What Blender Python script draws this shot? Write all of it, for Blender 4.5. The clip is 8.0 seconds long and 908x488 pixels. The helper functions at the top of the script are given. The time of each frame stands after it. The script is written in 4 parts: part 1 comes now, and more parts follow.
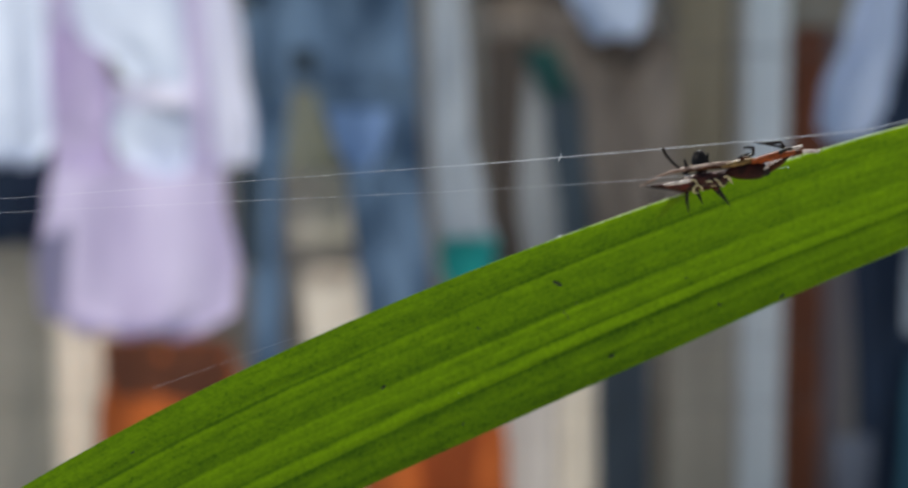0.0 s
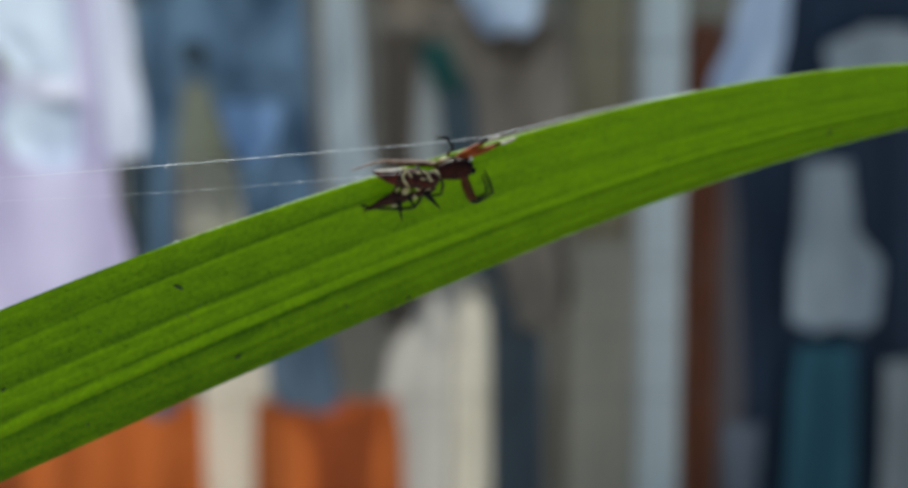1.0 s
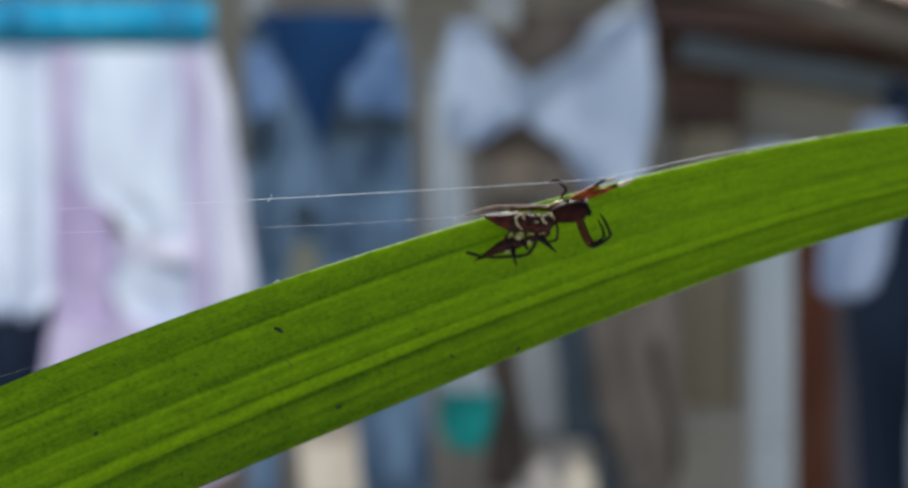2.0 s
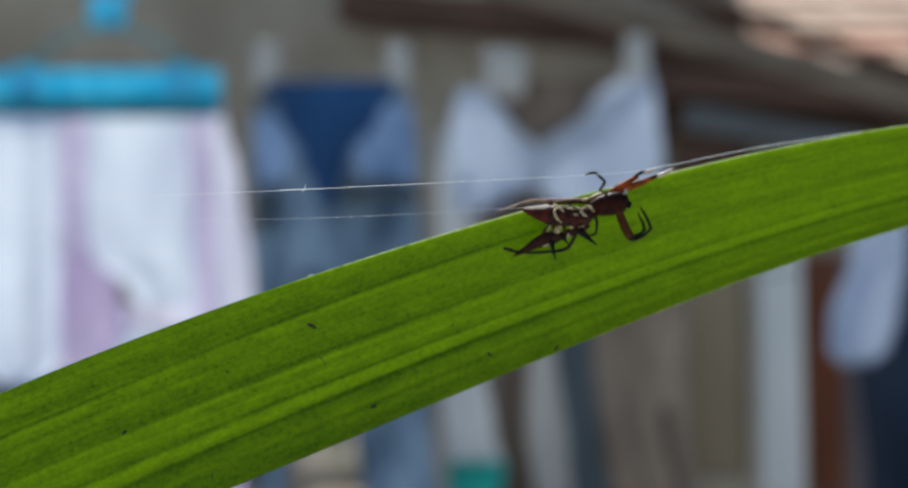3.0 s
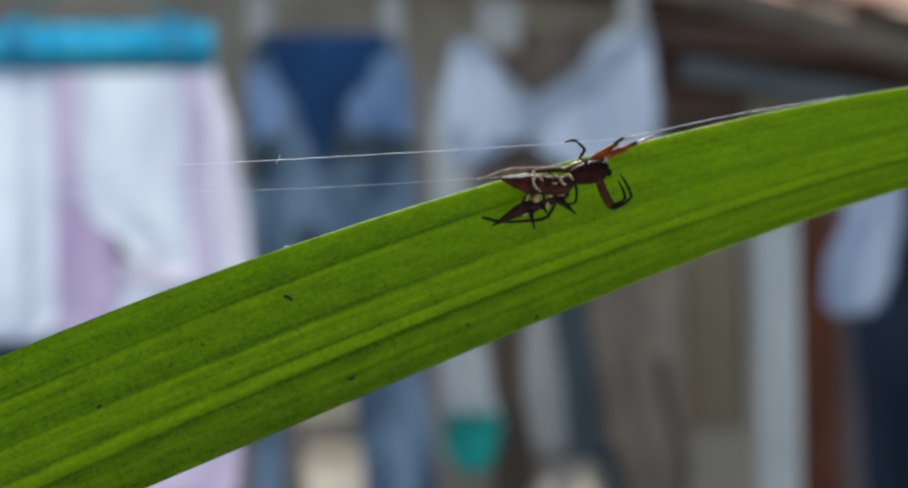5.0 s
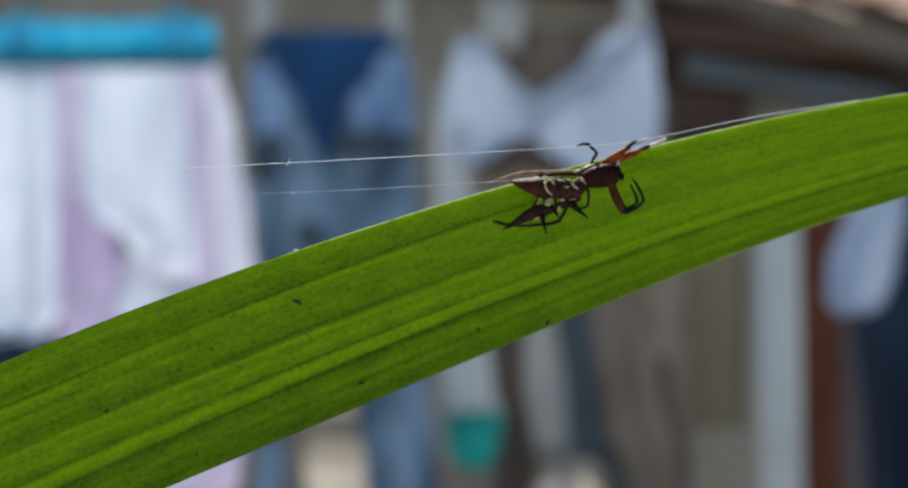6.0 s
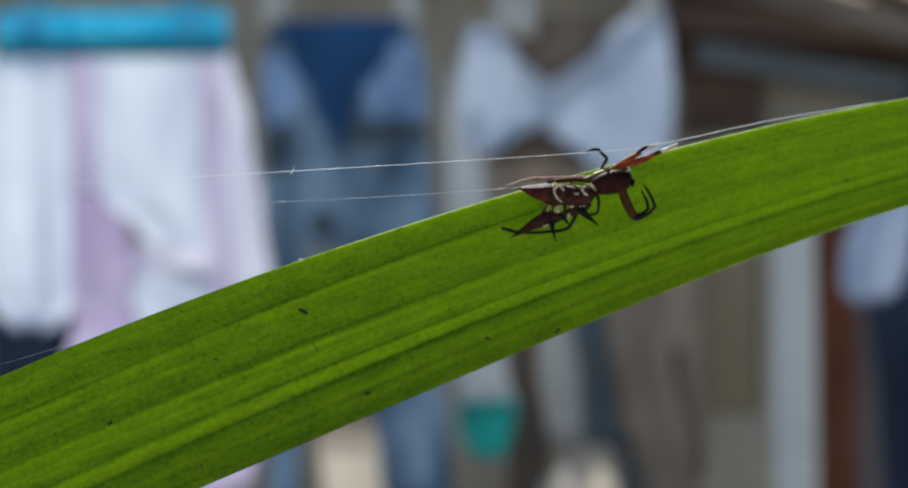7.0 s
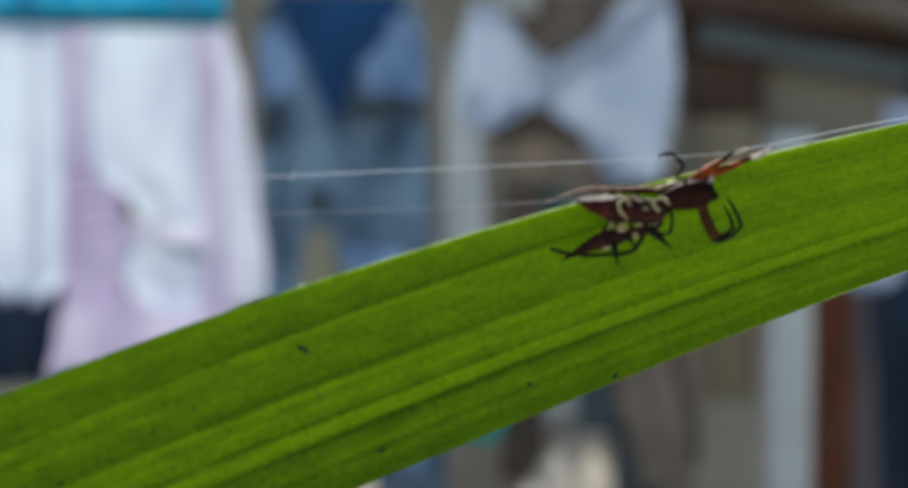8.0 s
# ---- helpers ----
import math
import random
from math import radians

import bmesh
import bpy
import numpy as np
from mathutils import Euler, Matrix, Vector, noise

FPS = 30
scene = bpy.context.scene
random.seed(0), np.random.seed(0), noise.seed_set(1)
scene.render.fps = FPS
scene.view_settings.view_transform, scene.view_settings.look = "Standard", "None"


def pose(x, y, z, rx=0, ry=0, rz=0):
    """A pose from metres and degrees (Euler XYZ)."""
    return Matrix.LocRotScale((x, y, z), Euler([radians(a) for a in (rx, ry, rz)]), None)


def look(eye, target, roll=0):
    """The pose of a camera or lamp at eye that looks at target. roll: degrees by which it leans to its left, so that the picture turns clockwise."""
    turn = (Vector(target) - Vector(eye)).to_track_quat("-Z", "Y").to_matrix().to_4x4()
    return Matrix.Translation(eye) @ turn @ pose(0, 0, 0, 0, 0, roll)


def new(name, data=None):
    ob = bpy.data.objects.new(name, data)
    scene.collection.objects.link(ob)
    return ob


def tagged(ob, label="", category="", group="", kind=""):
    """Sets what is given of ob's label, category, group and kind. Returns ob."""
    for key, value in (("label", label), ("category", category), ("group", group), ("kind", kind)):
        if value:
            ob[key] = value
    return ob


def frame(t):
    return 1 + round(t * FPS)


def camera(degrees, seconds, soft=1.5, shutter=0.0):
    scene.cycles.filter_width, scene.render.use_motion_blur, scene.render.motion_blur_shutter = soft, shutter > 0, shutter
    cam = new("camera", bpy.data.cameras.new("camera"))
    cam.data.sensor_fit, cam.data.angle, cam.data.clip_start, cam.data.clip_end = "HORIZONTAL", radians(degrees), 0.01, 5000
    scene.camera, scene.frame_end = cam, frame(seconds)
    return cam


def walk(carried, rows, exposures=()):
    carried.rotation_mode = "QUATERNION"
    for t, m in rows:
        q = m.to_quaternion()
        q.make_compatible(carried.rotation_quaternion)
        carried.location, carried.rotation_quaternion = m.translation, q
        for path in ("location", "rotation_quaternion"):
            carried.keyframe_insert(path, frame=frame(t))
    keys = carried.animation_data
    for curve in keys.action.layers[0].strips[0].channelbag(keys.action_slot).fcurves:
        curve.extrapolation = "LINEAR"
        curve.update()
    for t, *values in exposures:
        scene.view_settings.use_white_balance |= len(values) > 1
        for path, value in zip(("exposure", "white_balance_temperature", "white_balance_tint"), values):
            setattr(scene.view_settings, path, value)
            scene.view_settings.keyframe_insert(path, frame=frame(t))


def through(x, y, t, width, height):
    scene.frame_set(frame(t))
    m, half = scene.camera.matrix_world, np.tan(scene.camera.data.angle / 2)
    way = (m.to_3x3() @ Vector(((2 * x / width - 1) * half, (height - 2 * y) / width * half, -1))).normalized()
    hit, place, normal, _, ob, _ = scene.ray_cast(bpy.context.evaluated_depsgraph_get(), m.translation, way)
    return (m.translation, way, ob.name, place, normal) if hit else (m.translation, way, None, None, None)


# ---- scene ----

# ---------- camera ----------
cam = camera(36, 8.0, soft=1.95)
cam.data.dof.use_dof = True
cam.data.dof.focus_distance = 0.1435
cam.data.dof.aperture_fstop = 18.0
PATH = [
    (0.0, pose(-0.0122, -0.1584, 1.3186, 84.95, 0.01, -0.12)),
    (0.1, pose(-0.0119, -0.1592, 1.3208, 85.24, -0.30, -0.32)),
    (0.2, pose(-0.0094, -0.1591, 1.3225, 85.52, -0.25, -0.70)),
    (0.3, pose(-0.0062, -0.1600, 1.3213, 85.19, -0.60, -1.17)),
    (0.4, pose(-0.0001, -0.1600, 1.3199, 85.07, -0.55, -1.55)),
    (0.5, pose(0.0063, -0.1612, 1.3205, 85.29, -0.64, -2.31)),
    (0.6, pose(0.0117, -0.1620, 1.3233, 86.13, -0.98, -2.63)),
    (0.7, pose(0.0166, -0.1619, 1.3228, 86.60, -1.10, -3.68)),
    (0.8, pose(0.0196, -0.1623, 1.3226, 85.89, -1.31, -3.78)),
    (0.9, pose(0.0210, -0.1632, 1.3218, 85.37, -0.85, -3.85)),
    (1.0, pose(0.0222, -0.1646, 1.3205, 84.64, -0.11, -3.57)),
    (1.1, pose(0.0208, -0.1628, 1.3198, 84.84, -0.40, -3.39)),
    (1.2, pose(0.0196, -0.1616, 1.3197, 84.75, -0.42, -2.67)),
    (1.4, pose(0.0159, -0.1618, 1.3202, 85.11, -0.18, -1.97)),
    (1.5, pose(0.0153, -0.1613, 1.3199, 85.03, 0.10, -1.53)),
    (1.7, pose(0.0163, -0.1595, 1.3169, 87.02, 0.10, -0.20)),
    (1.8, pose(0.0185, -0.1584, 1.3156, 89.45, -0.03, 0.53)),
    (1.9, pose(0.0193, -0.1592, 1.3110, 90.89, -0.08, 0.41)),
    (2.0, pose(0.0219, -0.1575, 1.3053, 91.65, -0.26, 0.75)),
    (2.2, pose(0.0218, -0.1567, 1.2974, 92.98, -0.20, 2.11)),
    (3.3, pose(0.0177, -0.1529, 1.2966, 94.66, 0.05, 0.75)),
    (3.5, pose(0.0190, -0.1531, 1.2984, 94.13, 0.55, 1.33)),
    (3.8, pose(0.0189, -0.1523, 1.2974, 93.63, 0.59, 1.20)),
    (4.0, pose(0.0197, -0.1523, 1.2967, 92.98, 0.68, 1.04)),
    (4.2, pose(0.0196, -0.1519, 1.2964, 91.66, 0.62, 0.85)),
    (5.3, pose(0.0206, -0.1512, 1.2992, 92.90, 0.12, 0.86)),
    (5.5, pose(0.0199, -0.1504, 1.2980, 92.86, -0.26, 0.53)),
    (5.7, pose(0.0205, -0.1498, 1.2986, 93.00, -0.20, 0.60)),
    (6.0, pose(0.0194, -0.1503, 1.2995, 92.56, 0.11, 0.94)),
    (6.2, pose(0.0194, -0.1496, 1.2989, 91.93, 0.08, 0.79)),
    (6.5, pose(0.0199, -0.1498, 1.3002, 91.56, 0.30, 0.94)),
    (6.8, pose(0.0190, -0.1504, 1.3032, 92.01, 0.22, 1.39)),
    (7.0, pose(0.0200, -0.1479, 1.3019, 92.02, 0.27, 1.51)),
    (7.3, pose(0.0200, -0.1425, 1.3040, 91.61, 0.05, 1.55)),
    (7.5, pose(0.0200, -0.1375, 1.3045, 91.47, 0.05, 1.60)),
    (7.7, pose(0.0183, -0.1291, 1.3039, 91.26, -0.50, 1.25)),
    (7.8, pose(0.0176, -0.1251, 1.3043, 90.96, -0.70, 1.33)),
    (7.9, pose(0.0169, -0.1220, 1.3052, 91.02, -0.80, 1.36)),
    (8.0, pose(0.0154, -0.1189, 1.3070, 91.07, -0.83, 1.24)),
]
walk(cam, PATH, exposures=[(0.0, 0.73, 6450, 7), (0.3, 0.69, 6350, 7), (0.7, 0.66, 6350, 6), (0.9, 0.70, 6300, -2), (1.3, 0.71, 6300, -2), (1.6, 0.68, 6400, 6), (2.2, 0.69, 6250, 5), (3.5, 0.67, 6350, 5), (7.0, 0.67, 6350, 4), (8.0, 0.66, 6450, 2)])

# ---------- sky and sun ----------
SUN_EL, SUN_AZ = radians(58), radians(-22)      # azimuth from +y, to the right
world = bpy.data.worlds.new("world")
scene.world = world
world.use_nodes = True
wn = world.node_tree
sky = wn.nodes.new("ShaderNodeTexSky")
sky.sky_type = "NISHITA"
sky.sun_disc = False
sky.sun_elevation = SUN_EL
sky.sun_rotation = SUN_AZ
wn.links.new(sky.outputs[0], wn.nodes["Background"].inputs[0])
wn.nodes["Background"].inputs[1].default_value = 0.085
sun = new("sun", bpy.data.lights.new("sun", "SUN"))
sun.data.energy = 5.0
sun.data.angle = radians(0.5)
sun.data.color = (1.0, 0.965, 0.90)
SUN_DIR = Vector((math.sin(SUN_AZ) * math.cos(SUN_EL), math.cos(SUN_AZ) * math.cos(SUN_EL), math.sin(SUN_EL)))
sun.matrix_world = look(SUN_DIR * 10, (0, 0, 0))

# ---------- layout ----------
MM = 0.001
Z0 = 1.30                # height of the middle of the blade
K1, K2 = 0.2536, -0.1889  # slope of the blade away from the lens along x and z
YB = 1.97                # the clothes lines
YW = 3.10                # house wall


# ---------- materials ----------
def material(name, build):
    m = bpy.data.materials.new(name)
    m.use_nodes = True
    t = m.node_tree
    t.nodes.clear()
    out = t.nodes.new("ShaderNodeOutputMaterial")
    build(t, out)
    return m


def node(t, kind, **inputs):
    n = t.nodes.new(kind)
    for k, v in inputs.items():
        key = k.replace("_", " ")
        n.inputs[key].default_value = v
    return n


def noise_ramp(t, scale, detail, lo, hi, stretch=(1, 1, 1), p0=0.35, p1=0.65):
    tc = t.nodes.new("ShaderNodeTexCoord")
    mp = t.nodes.new("ShaderNodeMapping")
    mp.inputs["Scale"].default_value = stretch
    nz = node(t, "ShaderNodeTexNoise", Scale=scale, Detail=detail)
    rp = t.nodes.new("ShaderNodeValToRGB")
    rp.color_ramp.elements[0].position, rp.color_ramp.elements[1].position = p0, p1
    rp.color_ramp.elements[0].color, rp.color_ramp.elements[1].color = (*lo, 1), (*hi, 1)
    t.links.new(tc.outputs["Object"], mp.inputs[0])
    t.links.new(mp.outputs[0], nz.inputs[0])
    t.links.new(nz.outputs[0], rp.inputs[0])
    return nz, rp


def plain(name, lo, hi, rough=0.7, spec=0.5, scale=30, stretch=(1, 1, 1), bump=0.2, dist=0.002, metal=0.0, detail=5):
    def build(t, out):
        b = node(t, "ShaderNodeBsdfPrincipled", Roughness=rough, Metallic=metal, Specular_IOR_Level=spec)
        nz, rp = noise_ramp(t, scale, detail, lo, hi, stretch)
        bp = node(t, "ShaderNodeBump", Strength=bump, Distance=dist)
        t.links.new(nz.outputs[0], bp.inputs["Height"])
        t.links.new(rp.outputs[0], b.inputs["Base Color"])
        t.links.new(bp.outputs[0], b.inputs["Normal"])
        t.links.new(b.outputs[0], out.inputs[0])
    return material(name, build)


def fabric(name, lo, hi, scale=14, through=0.35, stretch=(1, 1, 0.35)):
    """Woven cloth: rough, lets some light through, weave as fine relief."""
    def build(t, out):
        b = node(t, "ShaderNodeBsdfPrincipled", Roughness=0.85)
        nz, rp = noise_ramp(t, scale, 6, lo, hi, stretch)
        fine = node(t, "ShaderNodeTexNoise", Scale=900, Detail=2)
        bp = node(t, "ShaderNodeBump", Strength=0.25, Distance=0.001)
        t.links.new(fine.outputs[0], bp.inputs["Height"])
        tr = t.nodes.new("ShaderNodeBsdfTranslucent")
        mx = node(t, "ShaderNodeMixShader", Fac=through)
        t.links.new(rp.outputs[0], b.inputs["Base Color"])
        t.links.new(rp.outputs[0], tr.inputs["Color"])
        t.links.new(bp.outputs[0], b.inputs["Normal"])
        t.links.new(b.outputs[0], mx.inputs[1])
        t.links.new(tr.outputs[0], mx.inputs[2])
        t.links.new(mx.outputs[0], out.inputs[0])
    return material(name, build)


def horny(name, lo, hi, scale=900, through=0.4):
    """Thin horn of an insect leg: glows a little against the sun."""
    def build(t, out):
        b = node(t, "ShaderNodeBsdfPrincipled", Roughness=0.42, Specular_IOR_Level=0.16)
        nz, rp = noise_ramp(t, scale, 4, lo, hi)
        tr = t.nodes.new("ShaderNodeBsdfTranslucent")
        mx = node(t, "ShaderNodeMixShader", Fac=through)
        bp = node(t, "ShaderNodeBump", Strength=0.2, Distance=0.00005)
        t.links.new(nz.outputs[0], bp.inputs["Height"])
        t.links.new(bp.outputs[0], b.inputs["Normal"])
        t.links.new(rp.outputs[0], b.inputs["Base Color"])
        t.links.new(rp.outputs[0], tr.inputs["Color"])
        t.links.new(b.outputs[0], mx.inputs[1])
        t.links.new(tr.outputs[0], mx.inputs[2])
        t.links.new(mx.outputs[0], out.inputs[0])
    return material(name, build)


def leaf_build(t, out):
    """Blade tissue: fibres and veins run along u, light shines through."""
    uv = t.nodes.new("ShaderNodeTexCoord")
    def bands(sx, sy, detail, rough):
        mp = t.nodes.new("ShaderNodeMapping")
        mp.inputs["Scale"].default_value = (sx, sy, 1)
        nz = node(t, "ShaderNodeTexNoise", Scale=1.0, Detail=detail, Roughness=rough)
        t.links.new(uv.outputs["UV"], mp.inputs[0])
        t.links.new(mp.outputs[0], nz.inputs[0])
        return nz
    wide = bands(0.5, 11, 2, 0.5)
    fine = bands(0.7, 60, 3, 0.55)
    blotch = bands(25, 14, 2, 0.5)
    mottle = bands(150, 32, 4, 0.75)
    cells = bands(420, 90, 2, 0.6)
    def madd(x, k, y):
        n = t.nodes.new("ShaderNodeMath")
        n.operation = "MULTIPLY_ADD"
        n.inputs[1].default_value = k
        t.links.new(x, n.inputs[0])
        if isinstance(y, float):
            n.inputs[2].default_value = y
        else:
            t.links.new(y, n.inputs[2])
        return n.outputs[0]
    vein = t.nodes.new("ShaderNodeAttribute")
    vein.attribute_name = "vein"
    relief = madd(fine.outputs[0], 0.26, madd(cells.outputs[0], 0.16, madd(wide.outputs[0], 0.14, -0.17)))
    # scattered darker pores
    pores = bands(130, 28, 1, 0.5)
    pr = t.nodes.new("ShaderNodeMapRange")
    pr.inputs["From Min"].default_value, pr.inputs["From Max"].default_value = 0.60, 0.74
    t.links.new(pores.outputs[0], pr.inputs["Value"])
    ground = madd(blotch.outputs[0], 0.32, madd(mottle.outputs[0], 0.66, relief))
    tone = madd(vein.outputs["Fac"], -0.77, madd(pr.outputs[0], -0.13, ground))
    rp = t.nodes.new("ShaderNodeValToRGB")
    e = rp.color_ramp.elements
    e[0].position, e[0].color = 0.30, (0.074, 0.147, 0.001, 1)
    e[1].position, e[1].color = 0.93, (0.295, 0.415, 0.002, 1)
    # pale stop for the light painted along the blade's edges
    rim = e.new(1.0)
    rim.color = (0.76, 0.79, 0.64, 1)
    t.links.new(tone, rp.inputs[0])
    b = node(t, "ShaderNodeBsdfPrincipled", Roughness=0.6, Specular_IOR_Level=0.25)
    tr = t.nodes.new("ShaderNodeBsdfTranslucent")
    bp = node(t, "ShaderNodeBump", Strength=0.3, Distance=0.0001)
    t.links.new(relief, bp.inputs["Height"])
    t.links.new(bp.outputs[0], b.inputs["Normal"])
    mx = node(t, "ShaderNodeMixShader", Fac=0.65)
    t.links.new(rp.outputs[0], b.inputs["Base Color"])
    t.links.new(rp.outputs[0], tr.inputs["Color"])
    t.links.new(b.outputs[0], mx.inputs[1])
    t.links.new(tr.outputs[0], mx.inputs[2])
    t.links.new(mx.outputs[0], out.inputs[0])


M_LEAF = material("leaf_tissue", leaf_build)
M_SILK = plain("silk", (0.75, 0.76, 0.8), (0.9, 0.9, 0.9), rough=0.25, scale=4000)
M_SPECK = plain("dirt_dark", (0.012, 0.01, 0.006), (0.03, 0.025, 0.015), scale=3000, rough=0.8)
M_SCRATCH = plain("scratch_brown", (0.06, 0.05, 0.01), (0.10, 0.08, 0.02), scale=3000, rough=0.8)
M_CARAPACE = plain("carapace_maroon", (0.008, 0.0022, 0.0015), (0.034, 0.007, 0.004), rough=0.5, spec=0.08, scale=900, bump=0.4, dist=0.0001)
M_HORN = plain("horn_maroon", (0.024, 0.0045, 0.003), (0.095, 0.013, 0.008), rough=0.5, spec=0.12, scale=700, bump=0.2, dist=0.00008)
M_HORN_DARK = plain("horn_dark", (0.012, 0.004, 0.003), (0.042, 0.011, 0.007), rough=0.5, spec=0.12, scale=700, bump=0.2, dist=0.00008)
M_BLACK = plain("chitin_black", (0.005, 0.004, 0.003), (0.016, 0.010, 0.007), rough=0.5, spec=0.14, scale=1200, dist=0.00005)
M_ABDOMEN = plain("abdomen_brown", (0.010, 0.003, 0.002), (0.055, 0.013, 0.007), rough=0.5, spec=0.16, scale=1500, bump=0.6, dist=0.0001)
M_CREAM = horny("cuticle_cream", (0.26, 0.19, 0.08), (0.70, 0.60, 0.36), scale=3500, through=0.2)
M_ORANGE_LEG = horny("leg_orange", (0.20, 0.045, 0.010), (0.50, 0.13, 0.03), through=0.45)
M_BROWN_LEG = horny("leg_brown", (0.04, 0.012, 0.004), (0.14, 0.042, 0.012), through=0.45)
M_STERNUM = plain("cuticle_yellow", (0.08, 0.042, 0.012), (0.22, 0.13, 0.042), rough=0.4, spec=0.16, scale=1500, dist=0.00005)
M_TIP_BROWN = horny("leg_tip_brown", (0.22, 0.13, 0.09), (0.42, 0.29, 0.22), through=0.3)
M_PALE_LEG = plain("leg_tip_pale", (0.36, 0.28, 0.24), (0.64, 0.54, 0.46), rough=0.35, spec=0.16, scale=900, dist=0.00005)

M_WALL = plain("wall_plaster", (0.25, 0.215, 0.165), (0.36, 0.315, 0.25), rough=0.9, scale=5, bump=0.4, dist=0.004)
M_TRIM = plain("trim_paint", (0.66, 0.68, 0.66), (0.81, 0.82, 0.79), rough=0.5, scale=9, stretch=(1, 1, 0.2))
M_TRIM_TAN = plain("trim_tan_tint", (0.40, 0.35, 0.28), (0.52, 0.46, 0.38), rough=0.6, scale=9, stretch=(1, 1, 0.2))
M_MAUVE = plain("mauve_paint", (0.11, 0.086, 0.088), (0.18, 0.146, 0.15), rough=0.6, scale=9, stretch=(1, 1, 0.2))
M_DOORWOOD = plain("red_brown_wood", (0.10, 0.025, 0.007), (0.19, 0.05, 0.014), rough=0.55, spec=0.3, scale=18, stretch=(4, 4, 0.3))
M_BEAM = plain("weathered_wood", (0.034, 0.016, 0.009), (0.115, 0.06, 0.036), rough=0.8, scale=12, stretch=(0.4, 4, 4), bump=0.6)
M_PINK = plain("sunlit_plaster", (0.26, 0.15, 0.10), (0.52, 0.37, 0.28), rough=0.85, scale=7)
M_SILVER = plain("blue_grey_wood", (0.085, 0.093, 0.095), (0.15, 0.158, 0.158), rough=0.8, scale=12, stretch=(0.4, 4, 4), bump=0.5)
M_PLANK = plain("red_brown_plank", (0.07, 0.036, 0.026), (0.15, 0.082, 0.058), rough=0.8, scale=12, stretch=(0.4, 4, 4), bump=0.6)
M_BEAM_PALE = plain("silvered_wood", (0.13, 0.10, 0.075), (0.25, 0.20, 0.15), rough=0.85, scale=12, stretch=(0.4, 4, 4), bump=0.6)
M_OLIVE = plain("olive_board", (0.235, 0.18, 0.105), (0.35, 0.28, 0.175), rough=0.8, scale=6, stretch=(2, 2, 0.3))
M_WALL_BRIGHT = plain("brightened_wall", (0.355, 0.305, 0.23), (0.485, 0.425, 0.325), rough=0.8, scale=6, stretch=(2, 2, 0.3))
M_CONCRETE = plain("concrete", (0.22, 0.21, 0.2), (0.36, 0.35, 0.33), rough=0.9, scale=6, bump=0.5, dist=0.004)
M_TURQ = fabric("turquoise_plastic", (0.04, 0.52, 0.76), (0.26, 0.84, 1.0), scale=38, through=0.5, stretch=(1, 1, 1))
M_TURQ_DARK = fabric("teal_plastic", (0.01, 0.17, 0.27), (0.03, 0.32, 0.44), scale=38, through=0.3, stretch=(1, 1, 1))
M_TURQ_CLEAR = fabric("clear_teal_plastic", (0.14, 0.26, 0.27), (0.26, 0.42, 0.43), scale=38, through=0.5, stretch=(1, 1, 1))
M_CLIP = plain("clip_plastic", (0.34, 0.34, 0.33), (0.46, 0.46, 0.45), rough=0.5, scale=20, bump=0.05)
M_CORD = plain("dark_cord", (0.03, 0.03, 0.03), (0.08, 0.075, 0.07), rough=0.8, scale=60)
M_WIRE = plain("line_cord", (0.3, 0.3, 0.3), (0.5, 0.5, 0.5), rough=0.6, scale=60)
M_TILE = plain("roof_clay", (0.3, 0.13, 0.08), (0.45, 0.22, 0.14), rough=0.8, scale=10)

F_WHITE = fabric("white_cotton", (0.50, 0.55, 0.70), (0.74, 0.80, 0.93), scale=9, through=0.47)
F_WHITE_BLUE = fabric("pale_blue_cotton", (0.36, 0.43, 0.57), (0.54, 0.61, 0.75), through=0.2)
F_LAV = fabric("lavender_cotton", (0.45, 0.39, 0.59), (0.59, 0.53, 0.73), through=0.5)
F_NAVY = fabric("navy_cotton", (0.004, 0.038, 0.125), (0.010, 0.068, 0.20), through=0.1)
F_DENIM = fabric("washed_denim", (0.03, 0.06, 0.11), (0.20, 0.295, 0.42), scale=15, through=0.1, stretch=(1, 1, 0.4))
F_DENIM_LIGHT = fabric("faded_denim", (0.14, 0.24, 0.44), (0.38, 0.53, 0.82), scale=26, through=0.15)
F_DENIM_DULL = fabric("dull_denim", (0.11, 0.145, 0.19), (0.22, 0.27, 0.34), scale=26, through=0.12)
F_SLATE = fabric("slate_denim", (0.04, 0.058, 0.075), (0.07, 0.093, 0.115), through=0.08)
F_SLATE_DARK = fabric("dark_slate_jersey", (0.025, 0.035, 0.047), (0.05, 0.064, 0.08), through=0.04)
F_TAUPE = fabric("taupe_twill", (0.115, 0.091, 0.075), (0.235, 0.192, 0.158), scale=18, through=0.12)
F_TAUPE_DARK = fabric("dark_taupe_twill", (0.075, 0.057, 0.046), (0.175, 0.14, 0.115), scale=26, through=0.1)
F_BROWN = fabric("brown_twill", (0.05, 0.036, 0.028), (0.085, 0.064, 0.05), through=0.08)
F_CREAM = fabric("cream_cotton", (0.52, 0.455, 0.375), (0.70, 0.62, 0.525), through=0.4)
F_GREY = fabric("pale_grey_cotton", (0.29, 0.32, 0.36), (0.47, 0.50, 0.54), through=0.25)
